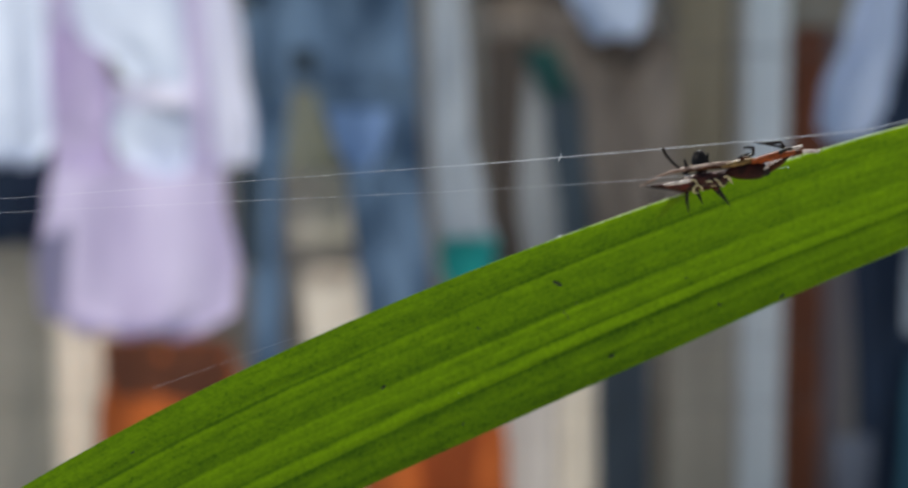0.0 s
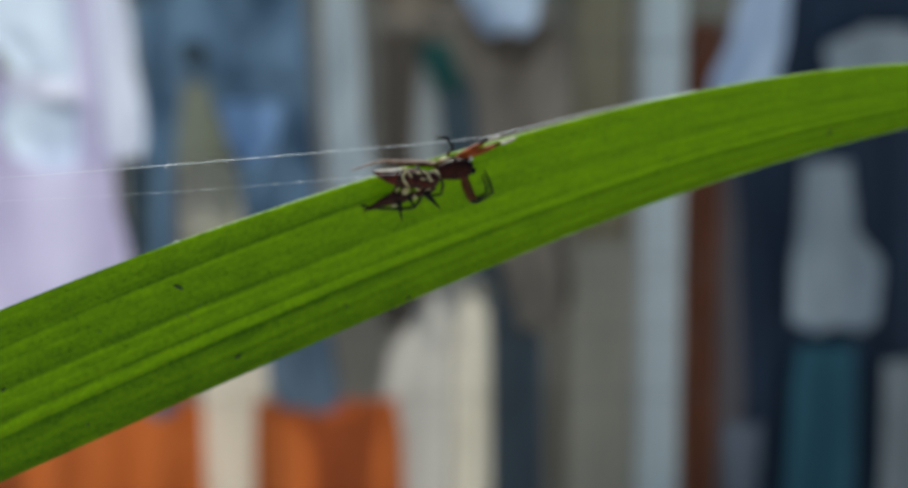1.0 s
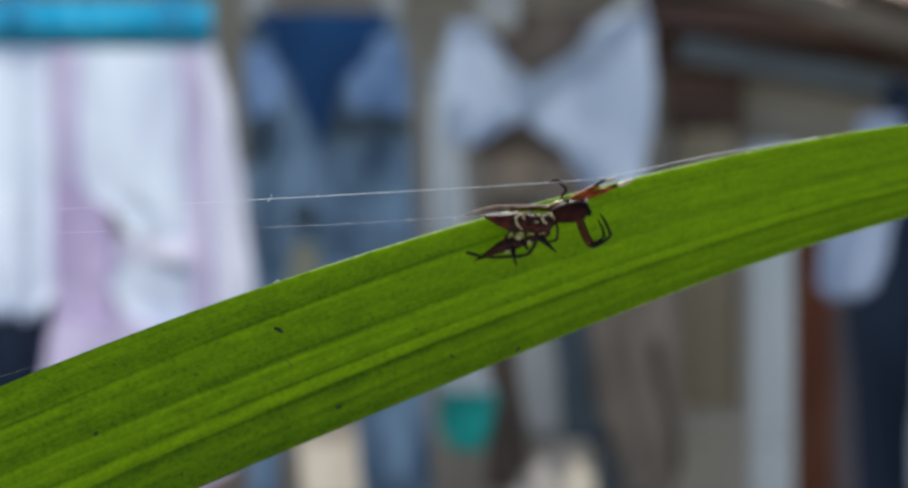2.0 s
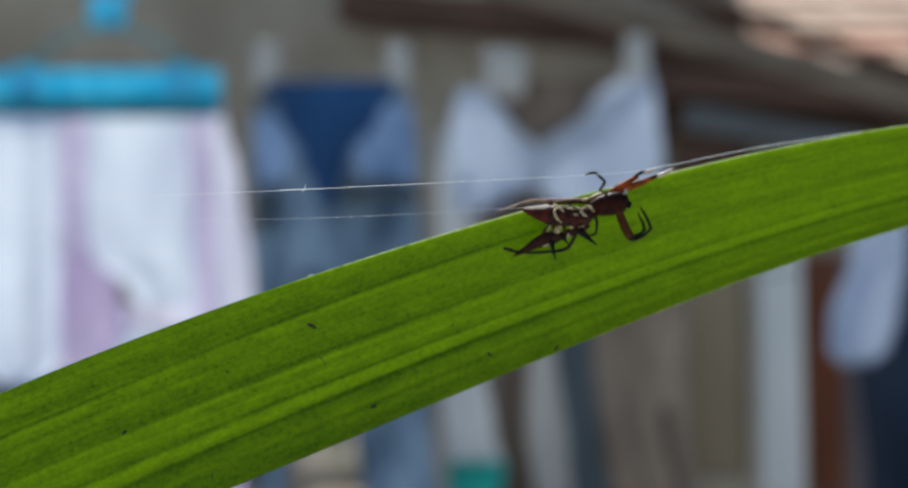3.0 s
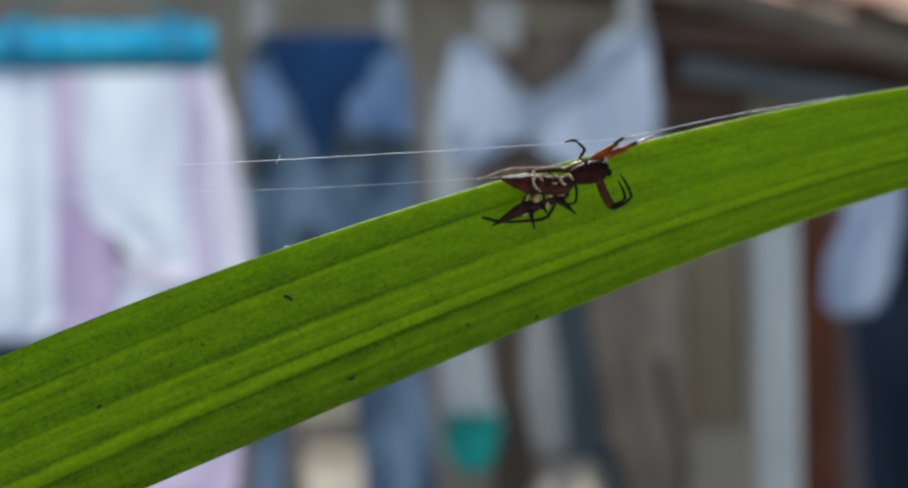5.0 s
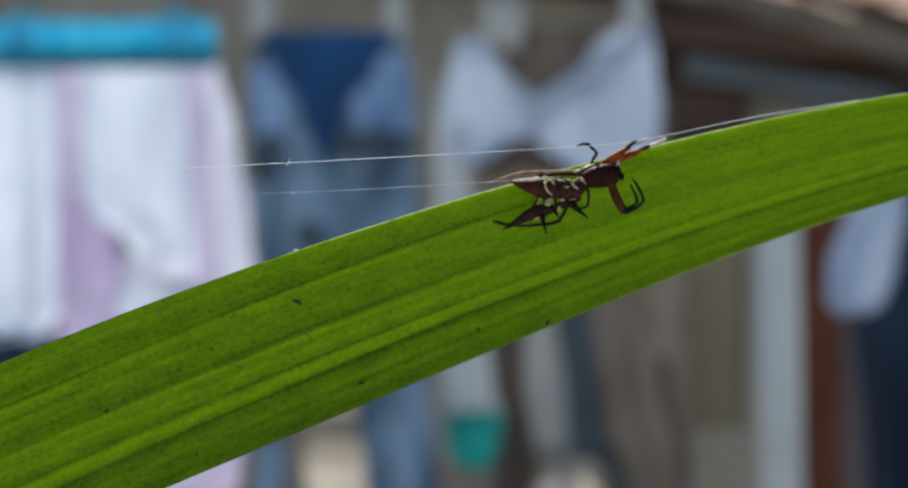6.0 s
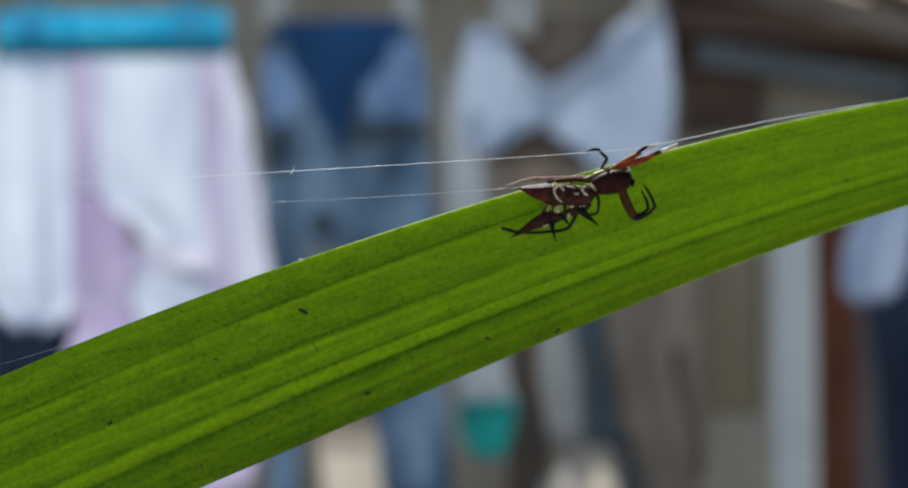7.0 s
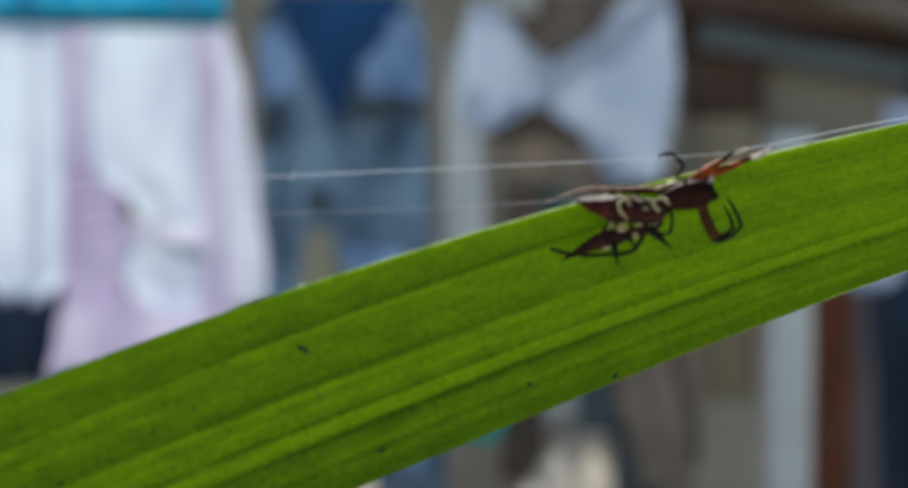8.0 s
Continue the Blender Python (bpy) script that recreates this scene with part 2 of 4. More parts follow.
F_DUSK = fabric("dusk_grey_cotton", (0.09, 0.10, 0.13), (0.16, 0.17, 0.21), through=0.1)
F_LINING = fabric("mauve_grey_cotton", (0.42, 0.375, 0.35), (0.54, 0.485, 0.445), through=0.4)
F_TEAL = fabric("teal_cotton", (0.01, 0.22, 0.20), (0.02, 0.34, 0.31), through=0.15)
F_TEAL_DARK = fabric("dark_teal_cotton", (0.012, 0.055, 0.085), (0.025, 0.10, 0.14), through=0.1)
F_INK = fabric("ink_navy_cotton", (0.005, 0.012, 0.03), (0.013, 0.026, 0.054), through=0.05)
F_LAV_PALE = fabric("pale_lavender_cotton", (0.40, 0.36, 0.54), (0.60, 0.54, 0.73), through=0.45)
F_LAV_WHITE = fabric("lavender_white_cotton", (0.52, 0.52, 0.67), (0.74, 0.74, 0.87), scale=9, through=0.47)
F_LAV_MIST = fabric("misty_lavender_cotton", (0.52, 0.50, 0.66), (0.70, 0.68, 0.82), through=0.47)
F_GREY_DIM = fabric("dull_grey_cotton", (0.22, 0.23, 0.24), (0.34, 0.35, 0.36), through=0.2)
F_GREEN_DARK = fabric("dark_green_cotton", (0.008, 0.05, 0.045), (0.015, 0.08, 0.07), through=0.1)
F_ORANGE = fabric("orange_cotton", (0.47, 0.098, 0.015), (0.66, 0.158, 0.031), through=0.2)
F_RUST = fabric("brown_cotton", (0.12, 0.038, 0.016), (0.21, 0.07, 0.03), through=0.12)
F_RUST_LIGHT = fabric("rust_cotton", (0.40, 0.08, 0.013), (0.56, 0.125, 0.025), through=0.25)
F_BEIGE = fabric("beige_cotton", (0.25, 0.23, 0.19), (0.34, 0.31, 0.26), through=0.2)
F_BLUE_PALE = fabric("pale_sky_cotton", (0.25, 0.315, 0.455), (0.425, 0.49, 0.65), through=0.12)
F_CREAM_DIM = fabric("ecru_cotton", (0.34, 0.30, 0.23), (0.48, 0.43, 0.34), through=0.25)
F_LAV_SHADED = fabric("shaded_lavender_cotton", (0.37, 0.30, 0.50), (0.49, 0.42, 0.62), through=0.5)
F_OLIVE = fabric("olive_cotton", (0.18, 0.18, 0.13), (0.28, 0.28, 0.21), through=0.2)


# ---------- mesh helpers ----------
def empty(name, at, label, category, group="", kind=""):
    e = new(name)
    e.empty_display_size = 0.02
    e.matrix_basis = Matrix.Translation(at)
    return tagged(e, label, category, group, kind)


def part(name, bm, mat, parent=None, label="", smooth=True):
    me = bpy.data.meshes.new(name)
    bmesh.ops.recalc_face_normals(bm, faces=bm.faces)
    bm.to_mesh(me)
    bm.free()
    me.materials.append(mat)
    if smooth:
        me.polygons.foreach_set("use_smooth", [True] * len(me.polygons))
    ob = new(name, me)
    ob.parent = parent
    return tagged(ob, label)


def lerp_rows(rows, z):
    """Value tuple at z from rows (z, a, b, ...), in falling z."""
    for r0, r1 in zip(rows, rows[1:]):
        if z <= r0[0] and z >= r1[0]:
            f = (r0[0] - z) / max(r0[0] - r1[0], 1e-9)
            f = f * f * (3 - 2 * f)
            return [a + (b - a) * f for a, b in zip(r0[1:], r1[1:])]
    return list(rows[-1][1:] if z < rows[-1][0] else rows[0][1:])


def cloth(rows, folds=4, amp=0.012, seed=0, y=0.0, nx=30, nz=44, origin=(0, 0, 0), turned=True):
    """A hanging sheet between the edges (z, left, right), with soft folds that open downwards, a wavy hem and the hem turned up behind."""
    bm = bmesh.new()
    top, bot = rows[0][0], rows[-1][0]
    turn = min(0.018, 0.15 * (top - bot))
    levels = [(j / nz, 0.0) for j in range(nz + 1)]
    if turned:
        levels += [(1 - 0.5 * turn / (top - bot), 0.003), (1 - turn / (top - bot), 0.003)]
    grid = []
    for f, behind in levels:
        line = []
        for i in range(nx + 1):
            s = i / nx
            z = top + (bot - top) * f
            l, r = lerp_rows(rows, z)
            x = l + (r - l) * s
            n1 = noise.noise((x * 9 + seed * 7.1, seed * 3.3, z * 3.0))
            n2 = noise.noise((x * 40 + seed, seed * 1.7, z * 14))
            yy = amp * (0.35 + 0.65 * f) * math.sin(s * folds * 2 * math.pi + seed + 1.5 * n1) + 0.35 * amp * n1 + 0.12 * amp * n2
            hem = 0.004 * f * f * math.sin(s * folds * 6.3 + seed * 2) + 0.006 * f * n1
            line.append(bm.verts.new((x - origin[0], y + yy + behind - origin[1], z + hem - origin[2])))
        grid.append(line)
    for l0, l1 in zip(grid, grid[1:]):
        for i in range(nx):
            bm.faces.new((l0[i], l0[i + 1], l1[i + 1], l1[i]))
    return bm


def box(x0, x1, y0, y1, z0, z1, bevel=0.004, bm=None):
    bm = bm or bmesh.new()
    r = bmesh.ops.create_cube(bm, size=1.0, matrix=Matrix.Translation(((x0 + x1) / 2, (y0 + y1) / 2, (z0 + z1) / 2)) @ Matrix.Diagonal((x1 - x0, y1 - y0, z1 - z0, 1)))
    if bevel:
        es = list({e for v in r["verts"] for e in v.link_edges})
        bmesh.ops.bevel(bm, geom=es, offset=bevel, segments=2, affect="EDGES", profile=0.5)
    return bm


def tube(path, radii, sides=10, bm=None):
    """A round limb along a path of points, with a radius at each point, capped."""
    bm = bm or bmesh.new()
    pts = [Vector(p) for p in path]
    rings = []
    ref = Vector((0.13, 1, 0.07)).normalized()
    for i, p in enumerate(pts):
        d = (pts[min(i + 1, len(pts) - 1)] - pts[max(i - 1, 0)]).normalized()
        a = d.cross(ref).normalized()
        b = d.cross(a).normalized()
        rings.append([bm.verts.new(p + radii[i] * (math.cos(k * 2 * math.pi / sides) * a + math.sin(k * 2 * math.pi / sides) * b)) for k in range(sides)])
    for r0, r1 in zip(rings, rings[1:]):
        for k in range(sides):
            bm.faces.new((r0[k], r0[(k + 1) % sides], r1[(k + 1) % sides], r1[k]))
    bm.faces.new(rings[0])
    bm.faces.new(list(reversed(rings[-1])))
    return bm


def spline(pts, per=6):
    """Catmull-Rom through points of any length of tuple."""
    out = []
    n = len(pts)
    for i in range(n - 1):
        p0, p1, p2, p3 = (pts[max(i - 1, 0)], pts[i], pts[i + 1], pts[min(i + 2, n - 1)])
        for k in range(per):
            t = k / per
            out.append(tuple(0.5 * (2 * b + (c - a) * t + (2 * a - 5 * b + 4 * c - d) * t * t + (3 * b - a - 3 * c + d) * t ** 3) for a, b, c, d in zip(p0, p1, p2, p3)))
    out.append(tuple(pts[-1]))
    return out


# ---------- the setting ----------
def build_setting():
    bm = bmesh.new()
    bmesh.ops.create_grid(bm, x_segments=60, y_segments=60, size=60)
    for v in bm.verts:
        v.co.z = 0.012 * noise.noise(v.co * 0.7)
    tagged(part("ground", bm, M_CONCRETE), "worn grey concrete yard reaching to the horizon", "ground", kind="structure")
    tagged(part("wall_house", box(-3.6, 0.635, YW, YW + 0.15, -0.02, 2.25, 0.0), M_WALL, smooth=False), "grey-beige plastered house wall", "wall", kind="structure")
    tagged(part("wall_side", box(0.911, 3.8, YW, YW + 0.15, -0.02, 1.92, 0.0), M_WALL, smooth=False), "grey-beige plastered house wall beside the door", "wall", kind="structure")
    # left part of the white trim, its reflected tan put into the colour
    tagged(part("trim", box(0.634, 0.659, YW - 0.045, YW + 0.05, 0.36, 1.63, 0.006), M_TRIM_TAN, smooth=False), "left strip of the door trim with a reflected tan painted in", "trim", kind="structure")
    tagged(part("trim", box(0.660, 0.758, YW - 0.05, YW + 0.05, 0.36, 1.63, 0.008), M_TRIM, smooth=False), "white-painted upright door trim", "trim", kind="structure")
    tagged(part("shutter", box(0.507, 0.622, YW - 0.06, YW - 0.002, 1.03, 1.66, 0.004), M_OLIVE, smooth=False), "olive brown wooden shutter board on the wall", "shutter", kind="structure")
    # added strip of wall in a lighter tone, offsetting the shade there
    tagged(part("wall_strip", box(0.495, 0.632, YW - 0.055, YW - 0.002, 0.36, 1.026, 0.004), M_WALL_BRIGHT, smooth=False), "beige wall strip below the shutter, brightened in its colour", "panel", kind="structure")
    tagged(part("wall_over_door", box(0.635, 0.911, YW - 0.012, YW + 0.15, 1.53, 1.92, 0.0), M_WALL, smooth=False), "grey-beige plastered wall over the door", "wall", kind="structure")
    d = empty("door_1", (0.868, YW, 0.36), "red-brown wooden door leaf in its frame", "door", kind="structure")
    part("stile", box(-0.094, -0.014, -0.03, 0.02, 0.0, 1.17, 0.006), M_DOORWOOD, d, smooth=False)
    part("panel", box(-0.014, 0.055, -0.005, 0.02, 0.0, 1.17, 0.003), M_MAUVE, d, "dull mauve painted panel", smooth=False)
    tagged(part("step", box(0.42, 2.0, YW - 0.35, YW, 0.0, 0.36, 0.01), M_CONCRETE, smooth=False), "grey concrete step below the door", "step", kind="structure")


def build_roof():
    r = empty("porch_roof", (1.0, YW, 1.95), "dark weathered wooden eave with stacked beams", "roof")
    def beam(p0, p1, h, d, mat=M_BEAM):
        p0, p1 = Vector(p0) - r.location, Vector(p1) - r.location
        bm = box(0, (p1 - p0).length, -d / 2, d / 2, -h / 2, h / 2, 0.006)
        q = (p1 - p0).to_track_quat("X", "Z").to_matrix().to_4x4()
        bmesh.ops.transform(bm, matrix=Matrix.Translation(p0) @ q, verts=bm.verts)
        part("beam", bm, mat, r, smooth=False)
    beam((-0.30, YW - 0.10, 2.105), (0.62, YW - 0.10, 2.015), 0.075, 0.10)
    beam((0.05, YW - 0.11, 2.149), (1.40, YW - 0.11, 1.752), 0.065, 0.10, M_BEAM_PALE)
    beam((0.30, YW - 0.16, 2.172), (1.40, YW - 0.16, 1.776), 0.03, 0.05)
    beam((0.40, YW - 0.09, 1.925), (1.9, YW - 0.09, 1.80), 0.06, 0.06, M_PLANK)
    beam((0.42, YW - 0.07, 1.985), (1.9, YW - 0.07, 1.855), 0.03, 0.06)
    part("fascia", box(0.42 - 1.0, 1.9 - 1.0, -0.045, -0.004, 1.80 - 1.95, 1.94 - 1.95, 0.004), M_BEAM, r, smooth=False)
    part("fascia", box(0.47 - 1.0, 0.645 - 1.0, -0.06, -0.004, 1.665 - 1.95, 1.798 - 1.95, 0.004), M_BEAM, r, smooth=False)
    p0, p1 = Vector((0.49 - 1.0, -0.085, 1.845 - 1.95)), Vector((1.5 - 1.0, -0.085, 1.655 - 1.95))
    grey = box(0, (p1 - p0).length, -0.02, 0.02, -0.03, 0.03, 0.005)
    bmesh.ops.transform(grey, matrix=Matrix.Translation(p0) @ (p1 - p0).to_track_quat("X", "Z").to_matrix().to_4x4(), verts=grey.verts)
    part("batten", grey, M_SILVER, r, "silvered blue-grey batten", smooth=False)
    n = empty("neighbour_house", (1.6, YW + 1.6, 0.0), "house behind with a sunlit pale pinkish clay roof", "house")
    part("wall", box(-1.3, 2.4, 0.25, 0.45, 0.0, 2.05, 0.01), M_PINK, n, smooth=False)
    for k in range(14):
        bm = box(-1.5, 2.6, 0.24 * k, 0.24 * k + 0.30, -0.02, 0.02, 0.006)
        bmesh.ops.rotate(bm, cent=(0, 0.24 * k, 0), matrix=Matrix.Rotation(radians(25), 3, "X"), verts=bm.verts)
        bmesh.ops.translate(bm, vec=(0, 0, 1.95 + 0.135 * k), verts=bm.verts)
        part("roof_course", bm, M_PINK if k % 5 else M_TILE, n, smooth=False)


build_setting()
build_roof()


# ---------- laundry ----------
def clip(x, z, mat=None):
    c = empty("clothes_peg", (x, YB - 0.004, z), "pale grey plastic clothes peg on the line", "peg", "pegs on the line")
    for s in (-1, 1):
        bm = box(-0.017, 0.017, s * 0.006 - 0.004, s * 0.006 + 0.004, -0.042, 0.03, 0.003)
        part("jaw", bm, M_CLIP, c)
    part("spring", tube([(-0.015, 0, 0.0), (0.015, 0, 0.0)], [0.005, 0.005]), M_WIRE, c)
    return c


def thing(name, rows, mat, label, category, folds=3, amp=0.012, seed=0, dy=0.0, parts=(), band="hem"):
    """A garment on the line: an Empty at its top with a main sheet, a sewn band below it and further parts (name, rows, material, dy, folds, seed, label)."""
    o = ((rows[0][1] + rows[0][2]) / 2, YB + dy, rows[0][0])
    g = empty(name, o, label, category, "laundry on the line")
    part("body", cloth(rows, folds, amp, seed, YB + dy, origin=o), mat, g)
    if band:
        z, l, r = rows[0]
        part(band, cloth([(z + 0.004, l - 0.001, r + 0.001), (z - 0.022, l - 0.001, r + 0.001)], folds, amp, seed, YB + dy - 0.004, nz=6, origin=o), mat, g)
    for nm, rw, mt, d, fo, sd, lb in parts:
        part(nm, cloth(rw, fo, amp * 0.8, sd, YB + dy + d, origin=o, turned=nm in ("leg", "skirt", "end_band")), mt, g, lb)
    return g


def build_hanger():
    x0, x1, z0, z1 = -0.735, -0.378, 1.668, 1.738
    h = empty("trouser_hanger", ((x0 + x1) / 2, YB, 1.84), "turquoise plastic clip hanger on the line", "hanger")
    ox, oz = h.location.x, h.location.z
    bm = box(x0 - ox, x1 - ox, -0.016, -0.002, z0 - oz, z1 - oz, 0.008)
    part("bar", bm, M_TURQ, h)
    part("shoulder", tube([(x0 - ox + 0.03, 0, z1 - oz - 0.005), (-0.06, 0, -0.045), (0.0, 0, -0.03), (0.06, 0, -0.045), (x1 - ox - 0.03, 0, z1 - oz - 0.005)], [0.006] * 5), M_TURQ_CLEAR, h, "clear pale teal shoulder")
    part("hook", tube(spline([(0, 0, -0.03), (0, 0, 0.0), (0.03, 0, 0.02), (0.028, 0, 0.05), (0, 0, 0.062), (-0.028, 0, 0.045)], 5), [0.008] * 26), M_TURQ, h)
    part("collar", box(-0.028, 0.028, -0.012, 0.012, -0.035, 0.02, 0.008), M_TURQ, h)
    for s in (-1, 1):
        part("clamp", box(s * 0.12 - 0.02, s * 0.12 + 0.02, -0.018, -0.001, z0 - oz + 0.004, z1 - oz + 0.008, 0.004), M_TURQ, h)
    part("lower_strip", box(x0 - ox + 0.004, x1 - ox - 0.004, -0.020, -0.0165, z0 - oz - 0.006, z0 - oz + 0.024, 0.0015), M_TURQ_DARK, h, "darker teal strip along the bar's lower edge")


build_hanger()
thing("dress", [(1.668, -0.755, -0.63), (1.40, -0.76, -0.622), (1.29, -0.75, -0.618), (1.25, -0.72, -0.64)], F_WHITE,
      "white and lavender panelled dress clipped to a hanger", "dress", 2, 0.009, 1, parts=[
          ("stripe", [(1.668, -0.63, -0.582), (1.55, -0.628, -0.582), (1.455, -0.622, -0.575)], F_LAV_PALE, 0.0, 1, 2, "pale lavender stripe"),
          # lower stripe in deeper lavender: shade under the white panel put into its colour
          ("shaded_stripe", [(1.46, -0.622, -0.575), (1.41, -0.625, -0.535), (1.36, -0.626, -0.52), (1.30, -0.622, -0.53), (1.245, -0.618, -0.525)], F_LAV_SHADED, 0.002, 1, 51, "deep lavender lower stripe with the panel's shade painted in"),
          ("panel", [(1.668, -0.582, -0.43), (1.50, -0.582, -0.418), (1.45, -0.57, -0.412), (1.40, -0.515, -0.41), (1.372, -0.495, -0.41)], F_WHITE, -0.006, 1, 3, "white centre panel"),
          ("yoke", [(1.374, -0.528, -0.408), (1.335, -0.53, -0.406)], F_LAV_MIST, 0.0, 1, 52, "pale lavender yoke"),
          ("stripe", [(1.668, -0.43, -0.395), (1.50, -0.418, -0.385), (1.34, -0.408, -0.372), (1.245, -0.41, -0.365)], F_LAV_PALE, 0.0, 1, 4, "pale lavender stripe"),
          ("panel", [(1.668, -0.395, -0.372), (1.56, -0.385, -0.345), (1.42, -0.385, -0.325), (1.29, -0.372, -0.308), (1.25, -0.36, -0.318)], F_LAV_WHITE, -0.004, 1, 5, "lavender-white side panel"),
          ("skirt", [(1.26, -0.62, -0.362), (1.20, -0.63, -0.358), (1.10, -0.65, -0.338), (1.03, -0.645, -0.342), (1.0, -0.60, -0.385), (0.985, -0.575, -0.42)], F_LAV, 0.012, 2, 6, "lavender skirt"),
          ("ruffle", [(1.337, -0.528, -0.408), (1.30, -0.53, -0.402), (1.26, -0.515, -0.402), (1.235, -0.48, -0.415)], F_WHITE, -0.006, 1, 7, "white ruffle")])
thing("jeans", [(1.715, -0.322, -0.088), (1.60, -0.328, -0.075), (1.50, -0.325, -0.07), (1.37, -0.315, -0.062)], F_DENIM,
      "washed blue denim jeans with a dark navy waist front", "jeans", 2, 0.012, 6, band="waistband", parts=[
          ("waist_front", [(1.718, -0.31, -0.105), (1.67, -0.285, -0.12), (1.60, -0.25, -0.18), (1.52, -0.222, -0.20)], F_NAVY, -0.020, 1, 7, "dark navy waist front"),
          # faded pockets, brighter still for the glow put into their colour
          ("pocket", [(1.665, -0.325, -0.285), (1.61, -0.325, -0.262), (1.565, -0.318, -0.275)], F_DENIM_LIGHT, -0.018, 1, 8, "faded pocket with the bright glow painted in"),
          ("pocket", [(1.68, -0.15, -0.085), (1.61, -0.175, -0.078), (1.565, -0.16, -0.08)], F_DENIM_LIGHT, -0.018, 1, 9, "faded pocket with the bright glow painted in"),
          ("dark_strip", [(1.56, -0.19, -0.075), (1.53, -0.19, -0.07)], F_SLATE, -0.018, 1, 33, "dark slate strip"),
          # slate strip put in for the shade along the leg's fold
          ("side_shade", [(1.25, -0.338, -0.298), (1.10, -0.335, -0.30)], F_SLATE, -0.012, 1, 50, "slate strip for the shade along the leg's fold"),
          ("dark_strip", [(1.55, -0.318, -0.285), (1.48, -0.32, -0.30)], F_SLATE, -0.018, 1, 34, "dark slate strip"),
          ("leg", [(1.39, -0.315, -0.255), (1.2, -0.315, -0.268), (0.86, -0.32, -0.27)], F_DENIM, 0.004, 1, 10, ""),
          ("leg", [(1.39, -0.22, -0.062), (1.2, -0.168, -0.055), (1.05, -0.15, -0.04), (0.865, -0.115, -0.02)], F_DENIM, 0.004, 1, 11, ""),
          ("patch", [(1.335, -0.20, -0.105), (1.29, -0.19, -0.11), (1.245, -0.165, -0.13)], F_DENIM_LIGHT, -0.016, 1, 12, "faded light knee"),
          ("hem_patch", [(1.0, -0.145, -0.042), (0.93, -0.13, -0.034), (0.868, -0.112, -0.02)], F_DENIM_DULL, -0.012, 1, 57, "dull light blue hem"),
          # dark piece put in for the shade in the crotch fold
          ("crotch_shade", [(1.425, -0.255, -0.215), (1.385, -0.25, -0.215)], F_SLATE, -0.016, 1, 35, "slate patch for the shade in the crotch fold")])
thing("vest", [(1.42, -0.25, -0.20), (1.30, -0.275, -0.175), (1.20, -0.28, -0.165)], F_OLIVE, "olive cotton vest hung behind the jeans", "vest", 2, 0.01, 13, 0.12)
thing("pillowcase", [(1.235, -0.272, -0.155), (1.11, -0.27, -0.15)], F_CREAM_DIM, "cream cotton pillowcase hung behind the jeans", "pillowcase", 1, 0.01, 14, 0.10)
thing("napkin", [(1.085, -0.255, -0.145), (0.97, -0.245, -0.14), (0.62, -0.235, -0.125)], F_CREAM, "long cream cotton napkin hanging low", "napkin", 1, 0.01, 36, 0.09)
thing("towel", [(1.64, -0.045, 0.0), (1.32, -0.043, 0.018), (1.19, -0.036, 0.042), (1.12, -0.03, 0.062)], F_GREY, "pale grey narrow towel with a teal end", "towel", 1, 0.01, 15, 0.03, parts=[
    ("end_band", [(1.14, -0.028, 0.058), (1.10, -0.03, 0.055), (1.05, -0.012, 0.04)], F_TEAL, -0.012, 1, 16, "teal end band")])
thing("shorts", [(1.70, -0.012, 0.035), (1.66, -0.022, 0.065), (1.605, -0.022, 0.112), (1.56, -0.022, 0.105), (1.535, -0.02, 0.06), (1.515, -0.01, 0.035)], F_WHITE_BLUE,
      "pale blue-white shorts pegged with an open waist", "shorts", 1, 0.01, 17, -0.01, parts=[
          ("leg", [(1.735, 0.245, 0.282), (1.68, 0.19, 0.292), (1.605, 0.108, 0.298), (1.555, 0.108, 0.294), (1.50, 0.165, 0.284), (1.455, 0.19, 0.278), (1.437, 0.21, 0.26)], F_WHITE_BLUE, -0.002, 1, 18, ""),
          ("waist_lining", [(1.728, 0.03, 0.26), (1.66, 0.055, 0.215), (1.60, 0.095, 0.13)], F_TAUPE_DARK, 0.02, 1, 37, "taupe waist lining")])
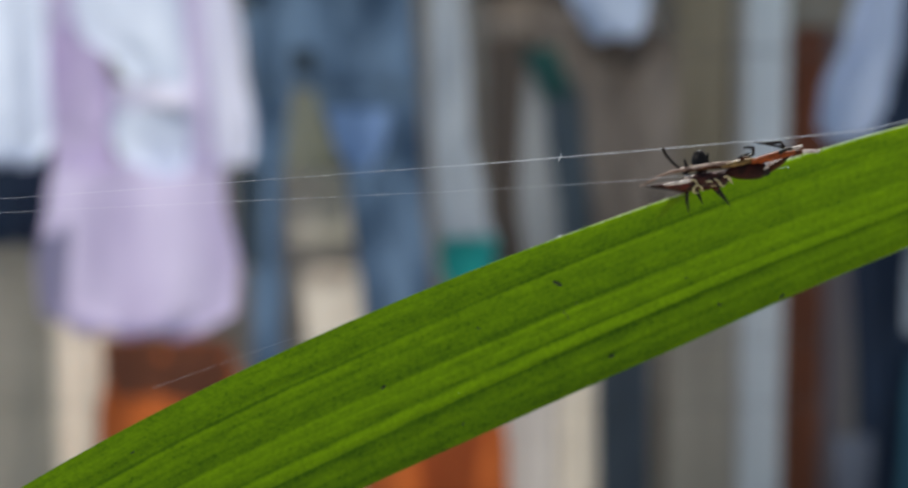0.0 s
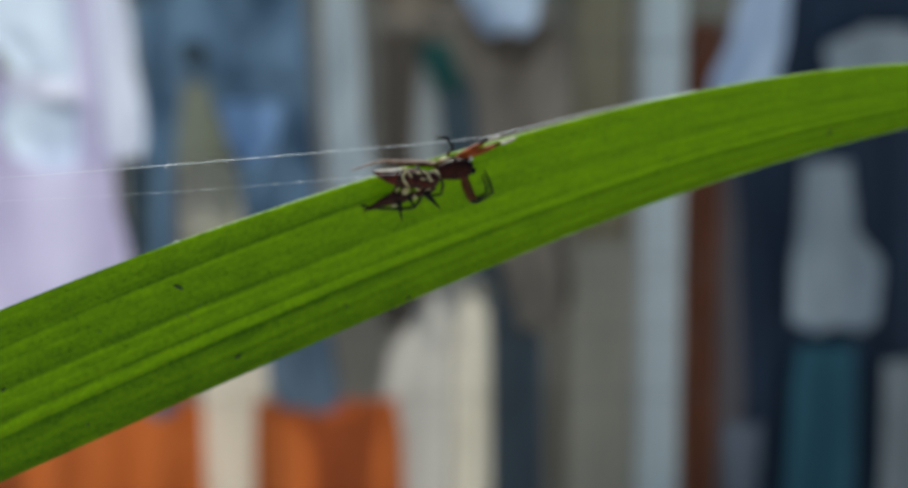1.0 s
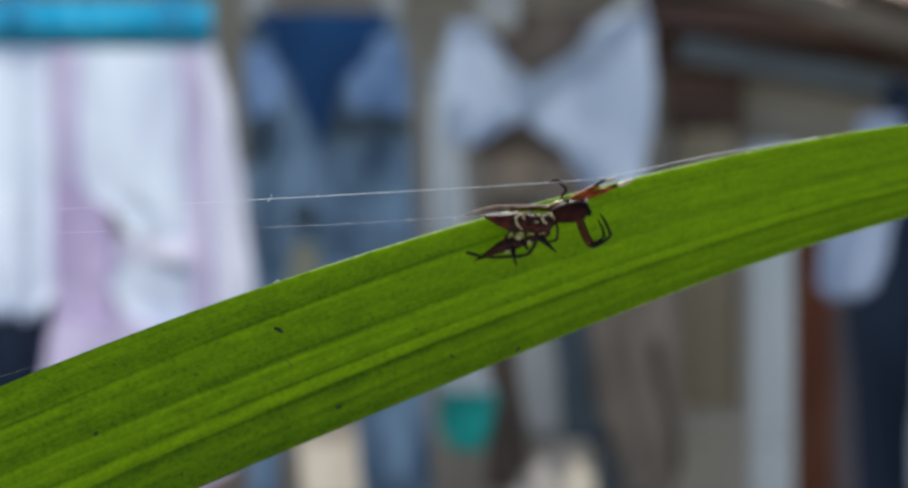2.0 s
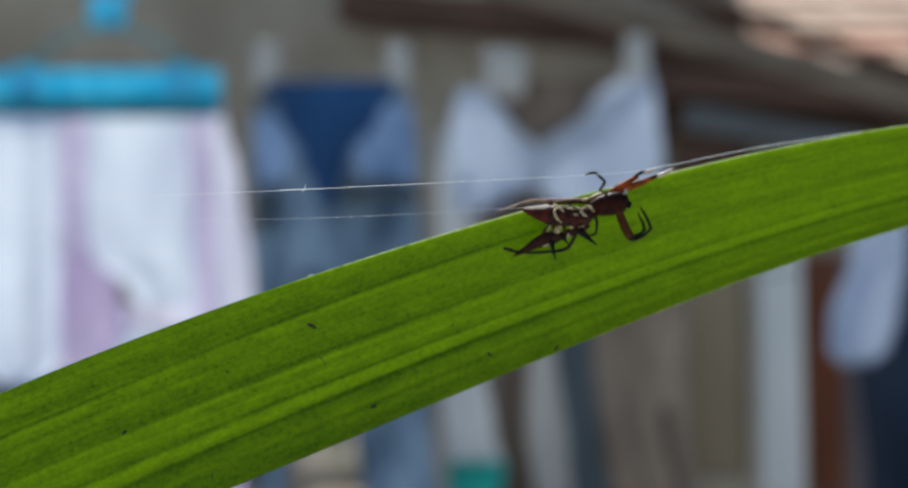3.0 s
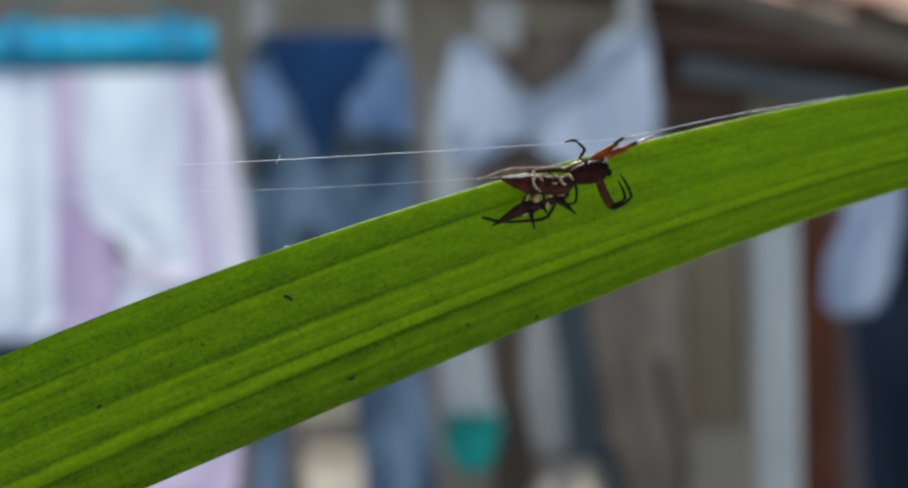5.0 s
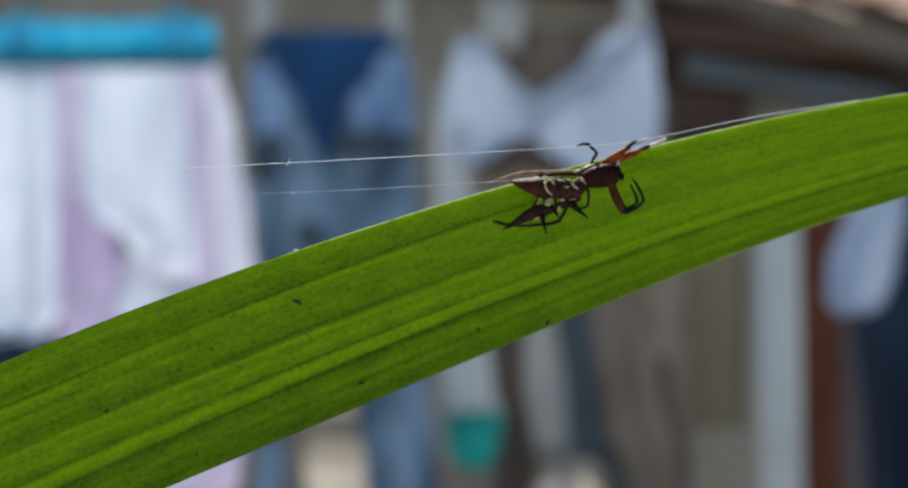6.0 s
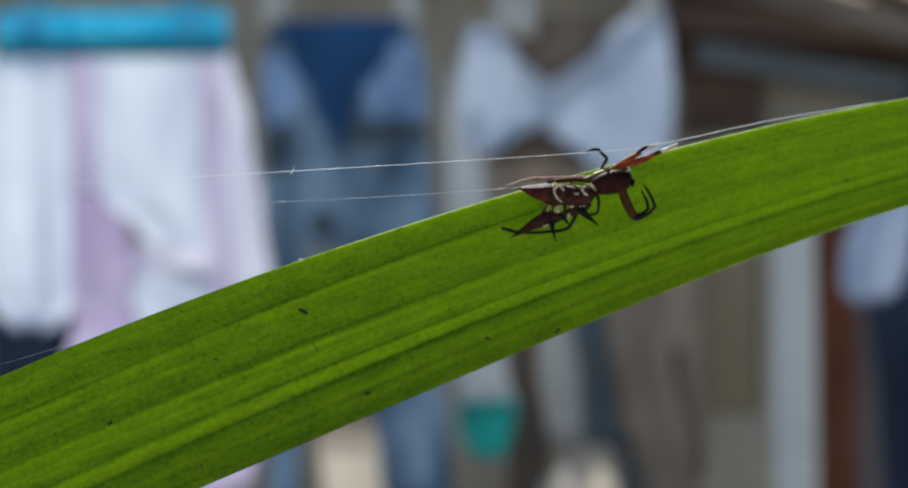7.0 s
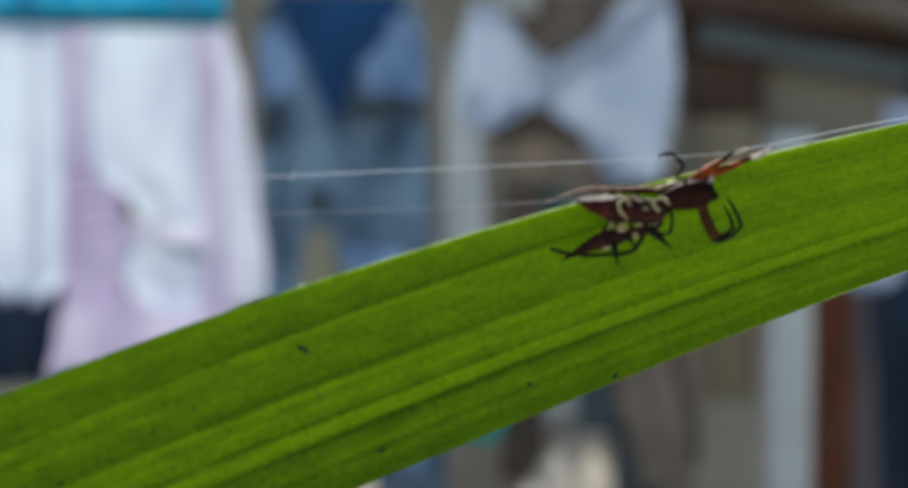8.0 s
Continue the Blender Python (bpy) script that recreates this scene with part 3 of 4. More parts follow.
thing("trousers", [(1.565, 0.05, 0.17), (1.53, 0.03, 0.225), (1.48, 0.04, 0.30), (1.44, 0.042, 0.33)], F_TAUPE, "taupe brown twill trousers hung behind the shorts", "trousers", 2, 0.014, 19, 0.04, parts=[
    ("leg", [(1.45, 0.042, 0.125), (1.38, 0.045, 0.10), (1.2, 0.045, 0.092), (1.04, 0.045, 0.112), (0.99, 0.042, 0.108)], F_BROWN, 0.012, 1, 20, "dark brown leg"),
    ("leg", [(1.45, 0.15, 0.335), (1.35, 0.19, 0.34), (1.15, 0.207, 0.35), (1.07, 0.236, 0.348), (0.985, 0.262, 0.335)], F_TAUPE, 0.0, 2, 21, ""),
    # dark arc put in for the shade around the waist opening
    ("waistband", [(1.568, 0.045, 0.15), (1.54, 0.028, 0.19), (1.505, 0.02, 0.22)], F_BROWN, -0.020, 1, 53, "dark brown strip for the shade around the waist"),
    # brown strip put in for the shade below the shorts' leg
    ("fold_shade", [(1.455, 0.20, 0.30), (1.40, 0.215, 0.285)], F_BROWN, -0.016, 1, 38, "dark brown strip for the shade below the shorts"),
    # brown streak put in for the shade of a crease
    ("crease_shade", [(1.22, 0.295, 0.312), (1.02, 0.33, 0.345)], F_BROWN, -0.018, 1, 39, "dark brown strip for the shade in a crease")])
thing("scarf", [(1.375, 0.10, 0.15), (1.2, 0.095, 0.158), (1.065, 0.105, 0.165)], F_GREY_DIM, "pale grey scarf hung behind the trousers", "scarf", 1, 0.008, 22, 0.075)
thing("shirt", [(1.42, 0.10, 0.15), (1.34, 0.135, 0.20), (1.15, 0.158, 0.215), (1.05, 0.165, 0.225)], F_SLATE, "dark slate shirt with a green collar", "shirt", 1, 0.008, 23, 0.06, parts=[
    ("collar", [(1.43, 0.10, 0.155), (1.355, 0.13, 0.175)], F_GREEN_DARK, -0.012, 1, 40, "dark green collar")])
thing("curtain", [(1.06, 0.158, 0.200), (1.0, 0.152, 0.213), (0.94, 0.148, 0.215), (0.60, 0.146, 0.217)], F_CREAM, "cream cotton curtain hanging low on the line", "curtain", 2, 0.008, 24, 0.05, parts=[
    ("lining", [(1.056, 0.135, 0.172), (1.0, 0.095, 0.166), (0.94, 0.055, 0.160), (0.87, 0.048, 0.158), (0.60, 0.052, 0.157)], F_LINING, -0.004, 1, 56, "pale mauve-grey lining")])
thing("leggings", [(1.092, 0.216, 0.272), (1.02, 0.219, 0.288), (0.94, 0.221, 0.302), (0.60, 0.226, 0.306)], F_SLATE_DARK, "dark slate leggings hanging low on the line", "leggings", 1, 0.006, 25, 0.062)
thing("blouse", [(1.56, 0.61, 0.675), (1.45, 0.585, 0.67), (1.36, 0.552, 0.655), (1.31, 0.548, 0.64), (1.285, 0.565, 0.61)], F_BLUE_PALE, "pale blue blouse with a rounded hanging hem", "blouse", 1, 0.012, 27, 0.0)
thing("work_trousers", [(1.62, 0.66, 0.93), (1.45, 0.65, 0.93), (1.28, 0.598, 0.93), (1.12, 0.612, 0.93), (0.85, 0.626, 0.93), (0.62, 0.632, 0.93)], F_INK, "ink navy work trousers on the line", "trousers", 4, 0.016, 28, 0.04, band="waistband", parts=[
    ("strap", [(1.755, 0.735, 0.765), (1.61, 0.74, 0.77)], F_INK, -0.01, 1, 54, ""),
    ("strap", [(1.755, 0.865, 0.895), (1.61, 0.86, 0.89)], F_INK, -0.01, 1, 55, ""),
    ("panel", [(1.455, 0.79, 0.86), (1.42, 0.73, 0.92), (1.345, 0.745, 0.92), (1.31, 0.80, 0.90)], F_GREY, -0.03, 1, 29, "pale grey panel"),
    ("panel", [(1.245, 0.70, 0.775), (1.15, 0.695, 0.785), (1.08, 0.685, 0.83), (1.0, 0.685, 0.825), (0.98, 0.72, 0.80)], F_GREY, -0.03, 1, 30, "pale grey panel"),
    ("panel", [(0.955, 0.70, 0.795), (0.88, 0.69, 0.80), (0.62, 0.68, 0.80)], F_TEAL_DARK, -0.03, 1, 31, "dark teal panel"),
    ("panel", [(0.83, 0.585, 0.645), (0.70, 0.595, 0.642)], F_DUSK, -0.03, 1, 41, "dusk grey turn-up"),
    ("panel", [(0.93, 0.84, 0.93), (0.62, 0.84, 0.93)], F_GREY_DIM, -0.03, 1, 42, "dull grey panel")])
thing("bed_sheet", [(1.03, -0.66, -0.545), (0.62, -0.655, -0.54)], F_CREAM, "cream cotton bed sheet hanging low", "sheet", 2, 0.012, 47, 0.12)
thing("dark_cardigan", [(1.30, -0.78, -0.63), (1.18, -0.78, -0.635), (1.12, -0.76, -0.65)], F_INK, "ink navy cardigan hung behind the dress", "cardigan", 2, 0.012, 48, 0.10)
thing("beige_sheet", [(1.10, -1.1, -0.675), (0.5, -1.1, -0.66)], F_BEIGE, "dull beige sheet hanging low", "sheet", 3, 0.014, 49, 0.16)
thing("rust_shirt", [(0.972, -0.555, -0.36), (0.90, -0.56, -0.34), (0.86, -0.57, -0.235), (0.60, -0.57, -0.235)], F_ORANGE, "orange cotton shirt with a brown yoke hung low", "shirt", 2, 0.014, 43, 0.05, parts=[
    ("yoke", [(0.976, -0.557, -0.358), (0.92, -0.555, -0.352), (0.885, -0.53, -0.37)], F_RUST, -0.016, 1, 44, "brown yoke")])
thing("orange_towel", [(0.868, -0.152, 0.068), (0.80, -0.155, 0.078), (0.60, -0.155, 0.083)], F_ORANGE, "orange towel with a rust end hung low", "towel", 2, 0.012, 45, 0.03, parts=[
    ("end_band", [(0.864, -0.085, 0.045), (0.76, -0.06, 0.03), (0.62, -0.075, 0.035)], F_RUST_LIGHT, -0.014, 1, 46, "rust panel")])
for cx, cz in ((-0.308, 1.748), (-0.105, 1.748), (0.046, 1.738), (0.073, 1.736), (0.262, 1.758)):
    clip(cx, cz)
for zz, yy in ((1.75, YB), (0.872, YB + 0.032), (0.972, YB + 0.054), (1.058, YB + 0.05), (1.086, YB + 0.06), (1.425, YB + 0.068), (1.425, YB + 0.12)):
    w = part("clothes_line", tube([(-2.6, yy, zz + 0.03), (-1.0, yy, zz + 0.005), (0.0, yy, zz), (1.0, yy, zz + 0.005), (2.6, yy, zz + 0.03)], [0.0008] * 5), M_CORD)
    tagged(w, "grey cord clothes line across the yard", "clothes line", "clothes lines")
for px in (-2.6, 2.6):
    tagged(part("line_post", tube([(px, YB, -0.02), (px, YB, 1.9)], [0.03, 0.025], 16), M_WIRE), "grey metal clothes line post", "post", "line posts")


# ---------- the grass blade ----------
def blade_y(x, z):
    return K1 * x + K2 * (z - Z0)


# the blade's two edges: height over Z0 in millimetres as polynomials of x in decimetres
TOP_EDGE = (5.848, -8.763, -0.899, -0.463, 3.808, -12.698, 35.219, 5.471)
LOWER_EDGE = (-2.452, 2.234, 16.449, -27.037, 2.867, 0.524, 41.16, -14.114)
# veins across the blade: place, width above and below, darkness
VEINS = ((0.05, 0.03, 0.03, -0.03), (0.11, 0.05, 0.05, 0.05), (0.22, 0.2, 0.2, 0.05), (0.152, 0.008, 0.008, 0.06), (0.187, 0.015, 0.008, 0.29), (0.210, 0.008, 0.02, -0.12), (0.275, 0.008, 0.008, 0.05),
         (0.30, 0.05, 0.05, -0.05), (0.335, 0.008, 0.008, 0.06), (0.385, 0.008, 0.008, 0.05), (0.454, 0.05, 0.010, 0.20), (0.482, 0.009, 0.03, -0.17), (0.525, 0.008, 0.008, 0.05), (0.55, 0.05, 0.05, -0.10),
         (0.595, 0.008, 0.008, 0.06), (0.632, 0.018, 0.008, 0.20), (0.654, 0.008, 0.03, -0.16), (0.685, 0.03, 0.02, -0.12), (0.706, 0.014, 0.008, -0.10), (0.728, 0.007, 0.028, 0.40), (0.775, 0.02, 0.03, 0.10),
         (0.828, 0.010, 0.012, -0.06), (0.862, 0.014, 0.014, 0.15), (0.90, 0.008, 0.008, -0.05), (0.94, 0.06, 0.06, 0.14))
LOW = [(-0.315, 0.0, 0.006), (-0.312, 0.35, 0.010), (-0.290, 0.75, 0.013), (-0.225, 1.06, 0.0135), (-0.145, 1.195, 0.0135)]


def build_blade():
    b = empty("grass_blade", (0.0, 0.0, Z0), "arching green grass blade with parallel veins, lit from behind", "leaf")
    # centre and half width along the blade
    line = [(x, z, h, 0.0) for x, z, h in LOW]
    for k in range(24):
        x = -0.0785 + 0.009 * k
        zt = Z0 + MM * np.polyval(TOP_EDGE, min(x, 0.128) * 10)
        zb = Z0 + MM * np.polyval(LOWER_EDGE, min(x, 0.128) * 10)
        taper = 1.0 if x < 0.124 else 0.12
        line.append((x, (zt + zb) / 2, taper * (zt - zb) / 2, 1.0))
    fine = spline(line, 10)
    nv = 170
    bm = bmesh.new()
    uvl = bm.loops.layers.uv.new("UVMap")
    layer = bm.verts.layers.float.new("vein")
    def vein(v):
        s = 0.0
        for c, wa, wb, d in VEINS:
            s += d * math.exp(-((v - c) / (wa if v < c else wb)) ** 2)
        return s
    def drift(v, x):
        """The veins do not run quite along the edges."""
        k = np.interp(v, (0, 0.05, 0.2, 0.5, 0.6, 0.75, 0.95, 1), (0, -1.0, -1.7, -0.4, -0.8, -1.4, -0.4, 0))
        return k * min(max(x, -0.025), 0.045 if v < 0.5 else 0.018)
    def rim(v, x):
        """Light caught along both edges, painted as pale lines that fade towards the root."""
        up = 0.05 + 0.80 * min(1.0, max(0.0, (x + 0.014) / 0.022))
        low = 0.6 * min(1.0, max(0.0, (x - 0.020) / 0.03)) - 0.30 * min(1.0, max(0.0, (0.025 - x) / 0.02))
        return -up * math.exp(-(v / 0.0065) ** 2) - low * math.exp(-((v - 1) / 0.006) ** 2)
    sides = []
    length = 0.0
    for side in (0, 1):
        grid = []
        length = 0.0
        prev = None
        for i, (x, z, h, k) in enumerate(fine):
            j = min(i + 1, len(fine) - 1)
            j0 = max(i - 1, 0)
            dx, dz = fine[j][0] - fine[j0][0], fine[j][1] - fine[j0][1]
            n = math.hypot(dx, dz)
            ax, az = -dz / n, dx / n            # across, towards the upper edge
            # the edges are given along the vertical; low down the blade is as wide across its line
            if k > 0.5:
                ax, az = 0.0, 1.0
            elif k > 0:
                ax, az = ax * (1 - k), az * (1 - k) + k
            if prev:
                length += math.hypot(x - prev[0], z - prev[1])
            prev = (x, z)
            row = []
            for q in range(nv + 1):
                v = q / nv
                s = 1 - 2 * v
                px, pz = x + ax * h * s, z + az * h * s
                rib = 0.00002 * math.sin(v * 2 * math.pi * 9) - 0.00012 * vein(v)
                gutter = 0.0012 * (1 - s * s) * min(1, h / 0.008)
                edge = max(0.0, 1 - abs(abs(s) - 1) * 40)
                half = 0.00014 * (1 - 0.6 * edge)
                wob = 0.0003 * noise.noise((px * 60, 1.3, pz * 60))
                y = blade_y(px, pz) + gutter + rib + wob + (half if side else -half)
                vert = bm.verts.new((px, y, pz - Z0))
                even = min(1.0, max(0.0, (px - 0.005) / 0.045))     # towards its tip the veins fade and the colour grows paler
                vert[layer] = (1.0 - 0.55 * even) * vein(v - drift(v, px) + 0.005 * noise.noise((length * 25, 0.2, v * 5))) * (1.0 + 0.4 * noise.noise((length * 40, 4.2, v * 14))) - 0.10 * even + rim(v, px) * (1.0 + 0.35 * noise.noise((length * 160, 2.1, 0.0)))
                row.append((vert, ((length + h * s * dz / n) * 10, v)))
            grid.append(row)
        sides.append(grid)
    def face(quad):
        f = bm.faces.new([a[0] for a in quad])
        for lp, a in zip(f.loops, quad):
            lp[uvl].uv = a[1]
    f, k = sides
    for i in range(len(f) - 1):
        for q in range(nv):
            face((f[i][q], f[i + 1][q], f[i + 1][q + 1], f[i][q + 1]))
            face((k[i][q], k[i][q + 1], k[i + 1][q + 1], k[i + 1][q]))
        face((f[i][0], k[i][0], k[i + 1][0], f[i + 1][0]))
        face((f[i][nv], f[i + 1][nv], k[i + 1][nv], k[i][nv]))
    face([f[0][q] for q in range(nv + 1)] + [k[0][q] for q in range(nv, -1, -1)])
    face([k[-1][q] for q in range(nv + 1)] + [f[-1][q] for q in range(nv, -1, -1)])
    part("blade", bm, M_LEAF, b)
    # dark specks stuck to the blade
    for x, z, lx, lz in ((0.0, 0.0, 0.0005, -0.00025), (0.0196, -0.0031, 0.0002, -0.00015), (-0.0199, -0.0115, 0.0002, 0.0002), (0.0273, -0.0023, 0.0002, 0.00025), (0.0835, 0.0180, 0.0003, 0.0003), (-0.047, -0.0175, 0.0002, 0.0001),
                         (0.0154, 0.0002, 0.00012, 0.0001), (0.0610, 0.0146, 0.00018, 0.00012), (-0.0108, -0.0163, 0.00008, 0.0002), (0.0066, -0.0089, 0.0003, 0.00012), (-0.0091, -0.0050, 0.0002, -0.0001), (0.0023, -0.0024, 0.00015, 0.0001)):
        zt, zb = (MM * np.polyval(e, x * 10) for e in (TOP_EDGE, LOWER_EDGE))
        w = (2 * z - zt - zb) / (zt - zb)
        wd = (0.00009 if math.hypot(lx, lz) > 0.00024 else 0.00004) + 0.2 * math.hypot(lx, lz)
        y = blade_y(x, z + Z0) + 0.0012 * (1 - w * w) - 0.0003
        bm = tube([(x - lx, y, z - lz), (x, y - 0.0001, z - lz * 0.2), (x + lx, y, z + lz)], [0.7 * wd, wd, 0.6 * wd], 6)
        part("speck", bm, M_SPECK, b, "dark speck of dirt")
    # a brown scratch and a pale nick on the upper edge
    for x0, z0, x1, z1 in ((0.0006, -0.0033, 0.0012, -0.0038), (0.0012, -0.0038, 0.0014, -0.0043)):
        y = blade_y(x0, z0 + Z0) + 0.0007
        part("scratch", tube([(x0, y, z0), ((x0 + x1) / 2, y, (z0 + z1) / 2 + 0.00005), (x1, y, z1)], [0.00003, 0.00006, 0.00003], 6), M_SCRATCH, b, "brown scratch")
    zn = MM * np.polyval(TOP_EDGE, 0.001)
    part("nick", tube([(-0.0003, -0.0012, zn - 0.0001), (0.0, -0.0012, zn + 0.00012), (0.0003, -0.0012, zn + 0.0001)], [0.00003, 0.00005, 0.00003], 8), M_SILK, b, "pale nick on the edge")


build_blade()


# ---------- silk ----------
def silk(points, label):
    """points: x, z, distance before the blade's plane, radius."""
    pts = [(x, K1 * x + K2 * (z - Z0) + off, z, r) for x, z, off, r in points]
    run = spline(pts, 6)
    s = part("silk_thread", tube([q[:3] for q in run], [q[3] for q in run], 6), M_SILK)
    return tagged(s, label, "spider silk", "silk threads")


# radii shrink leftwards to imitate the threads' fading glint
main_thread = silk([(-0.095, 1.3086, -0.002, 0.000008), (-0.057, 1.3108, -0.002, 0.000010), (-0.020, 1.3132, -0.002, 0.000012), (-0.0037, 1.3143, -0.002, 0.000027), (0.0318, 1.3171, -0.002, 0.00003),
                    (0.0396, 1.3183, -0.0018, 0.000036), (0.0463, 1.31985, -0.0014, 0.00004), (0.0519, 1.3211, -0.0009, 0.000042), (0.0576, 1.3222, -0.0004, 0.000042), (0.0640, 1.3234, 0.0, 0.000036)], "fine white silk thread stretched along the blade")
silk([(-0.095, 1.3076, -0.002, 0.000007), (-0.057, 1.3094, -0.002, 0.000008), (-0.0038, 1.3113, -0.002, 0.000010), (0.0233, 1.3131, -0.003, 0.000014), (0.0262, 1.3132, -0.003, 0.000014)], "thin white silk thread behind the spider")
silk([(-0.0442, 1.2900, -0.001, 0.000005), (-0.0309, 1.2945, -0.001, 0.000006), (-0.022, 1.2972, 0.0003, 0.000006)], "short loose silk thread at the blade's edge")
part("knot", tube([(-0.0005, -0.0052, 1.3142), (-0.0002, -0.0052, 1.3146), (-0.0001, -0.0052, 1.3151)], [0.00005, 0.00004, 0.000015], 6), M_SILK, main_thread, "small tuft on the thread")


# ---------- the spider ----------
REST = (0.03075, 0.00236, 1.31293)


def P(cx, cy, y=0.0):
    """A place on the spider: across and down, placed to fit the camera's view, 46 units to the millimetre, y
    millimetres away.
    """
    return Vector(((cx - 540) * 0.022 * MM, y * MM, -(cy - 320) * 0.022 * MM))


def loft(rows, sides=20, squash=1.0, bump=0.0, seed=0):
    """Rows (cx, cy, y, radius mm): a smooth body along them; squash flattens it in depth."""
    run = spline([(*P(a, b, y), r * MM) for a, b, y, r in rows], 5)
    bm = bmesh.new()
    rings = []
    for i, (x, y, z, r) in enumerate(run):
        q, p = run[min(i + 1, len(run) - 1)], run[max(i - 1, 0)]
        d = Vector((q[0] - p[0], q[1] - p[1], q[2] - p[2])).normalized()
        a = Vector((0, 1, 0))
        c = d.cross(a).normalized()
        ring = []
        for k in range(sides):
            w = k * 2 * math.pi / sides
            rr = r * (1 + bump * noise.noise((k * 0.9 + seed, i * 0.35, seed)))
            ring.append(bm.verts.new(Vector((x, y, z)) + rr * (math.cos(w) * c + squash * math.sin(w) * a)))
        rings.append(ring)
    for r0, r1 in zip(rings, rings[1:]):
        for k in range(sides):
            bm.faces.new((r0[k], r0[(k + 1) % sides], r1[(k + 1) % sides], r1[k]))
    bm.faces.new(rings[0])
    bm.faces.new(list(reversed(rings[-1])))
    return bm


def blob(cx, cy, y, rx, rz, ry, tilt=0.0, seed=0):
    bm = bmesh.new()
    bmesh.ops.create_icosphere(bm, subdivisions=2, radius=1.0)
    for v in bm.verts:
        v.co *= 1 + 0.5 * noise.noise(v.co * 1.9 + Vector((seed, 0, 0)))
    m = Matrix.Translation(P(cx, cy, y)) @ Matrix.Rotation(radians(tilt), 4, "Y") @ Matrix.Diagonal((rx * MM, ry * MM, rz * MM, 1))
    bmesh.ops.transform(bm, matrix=m, verts=bm.verts)
    return bm


LEGS = {}


def leg(key, base, segments, label):
    """A leg under the spider with its origin at the hip; segments (name, material, [(cx, cy, y, radius mm)...])."""
    hip = P(*base)
    o = part("leg", loft([(base[0] - 8, base[1], base[2], 0.12), (base[0], base[1], base[2], 0.2), (base[0] + 8, base[1], base[2], 0.12)], 8), M_BROWN_LEG, spider, label)
    o.data.transform(Matrix.Translation(-hip))
    o.matrix_basis = Matrix.Translation(hip)
    for name, mat, rows in segments:
        bm = loft(rows, 10)
        bmesh.ops.translate(bm, vec=-hip, verts=bm.verts)
        part(name, bm, mat, o)
    LEGS[key] = o


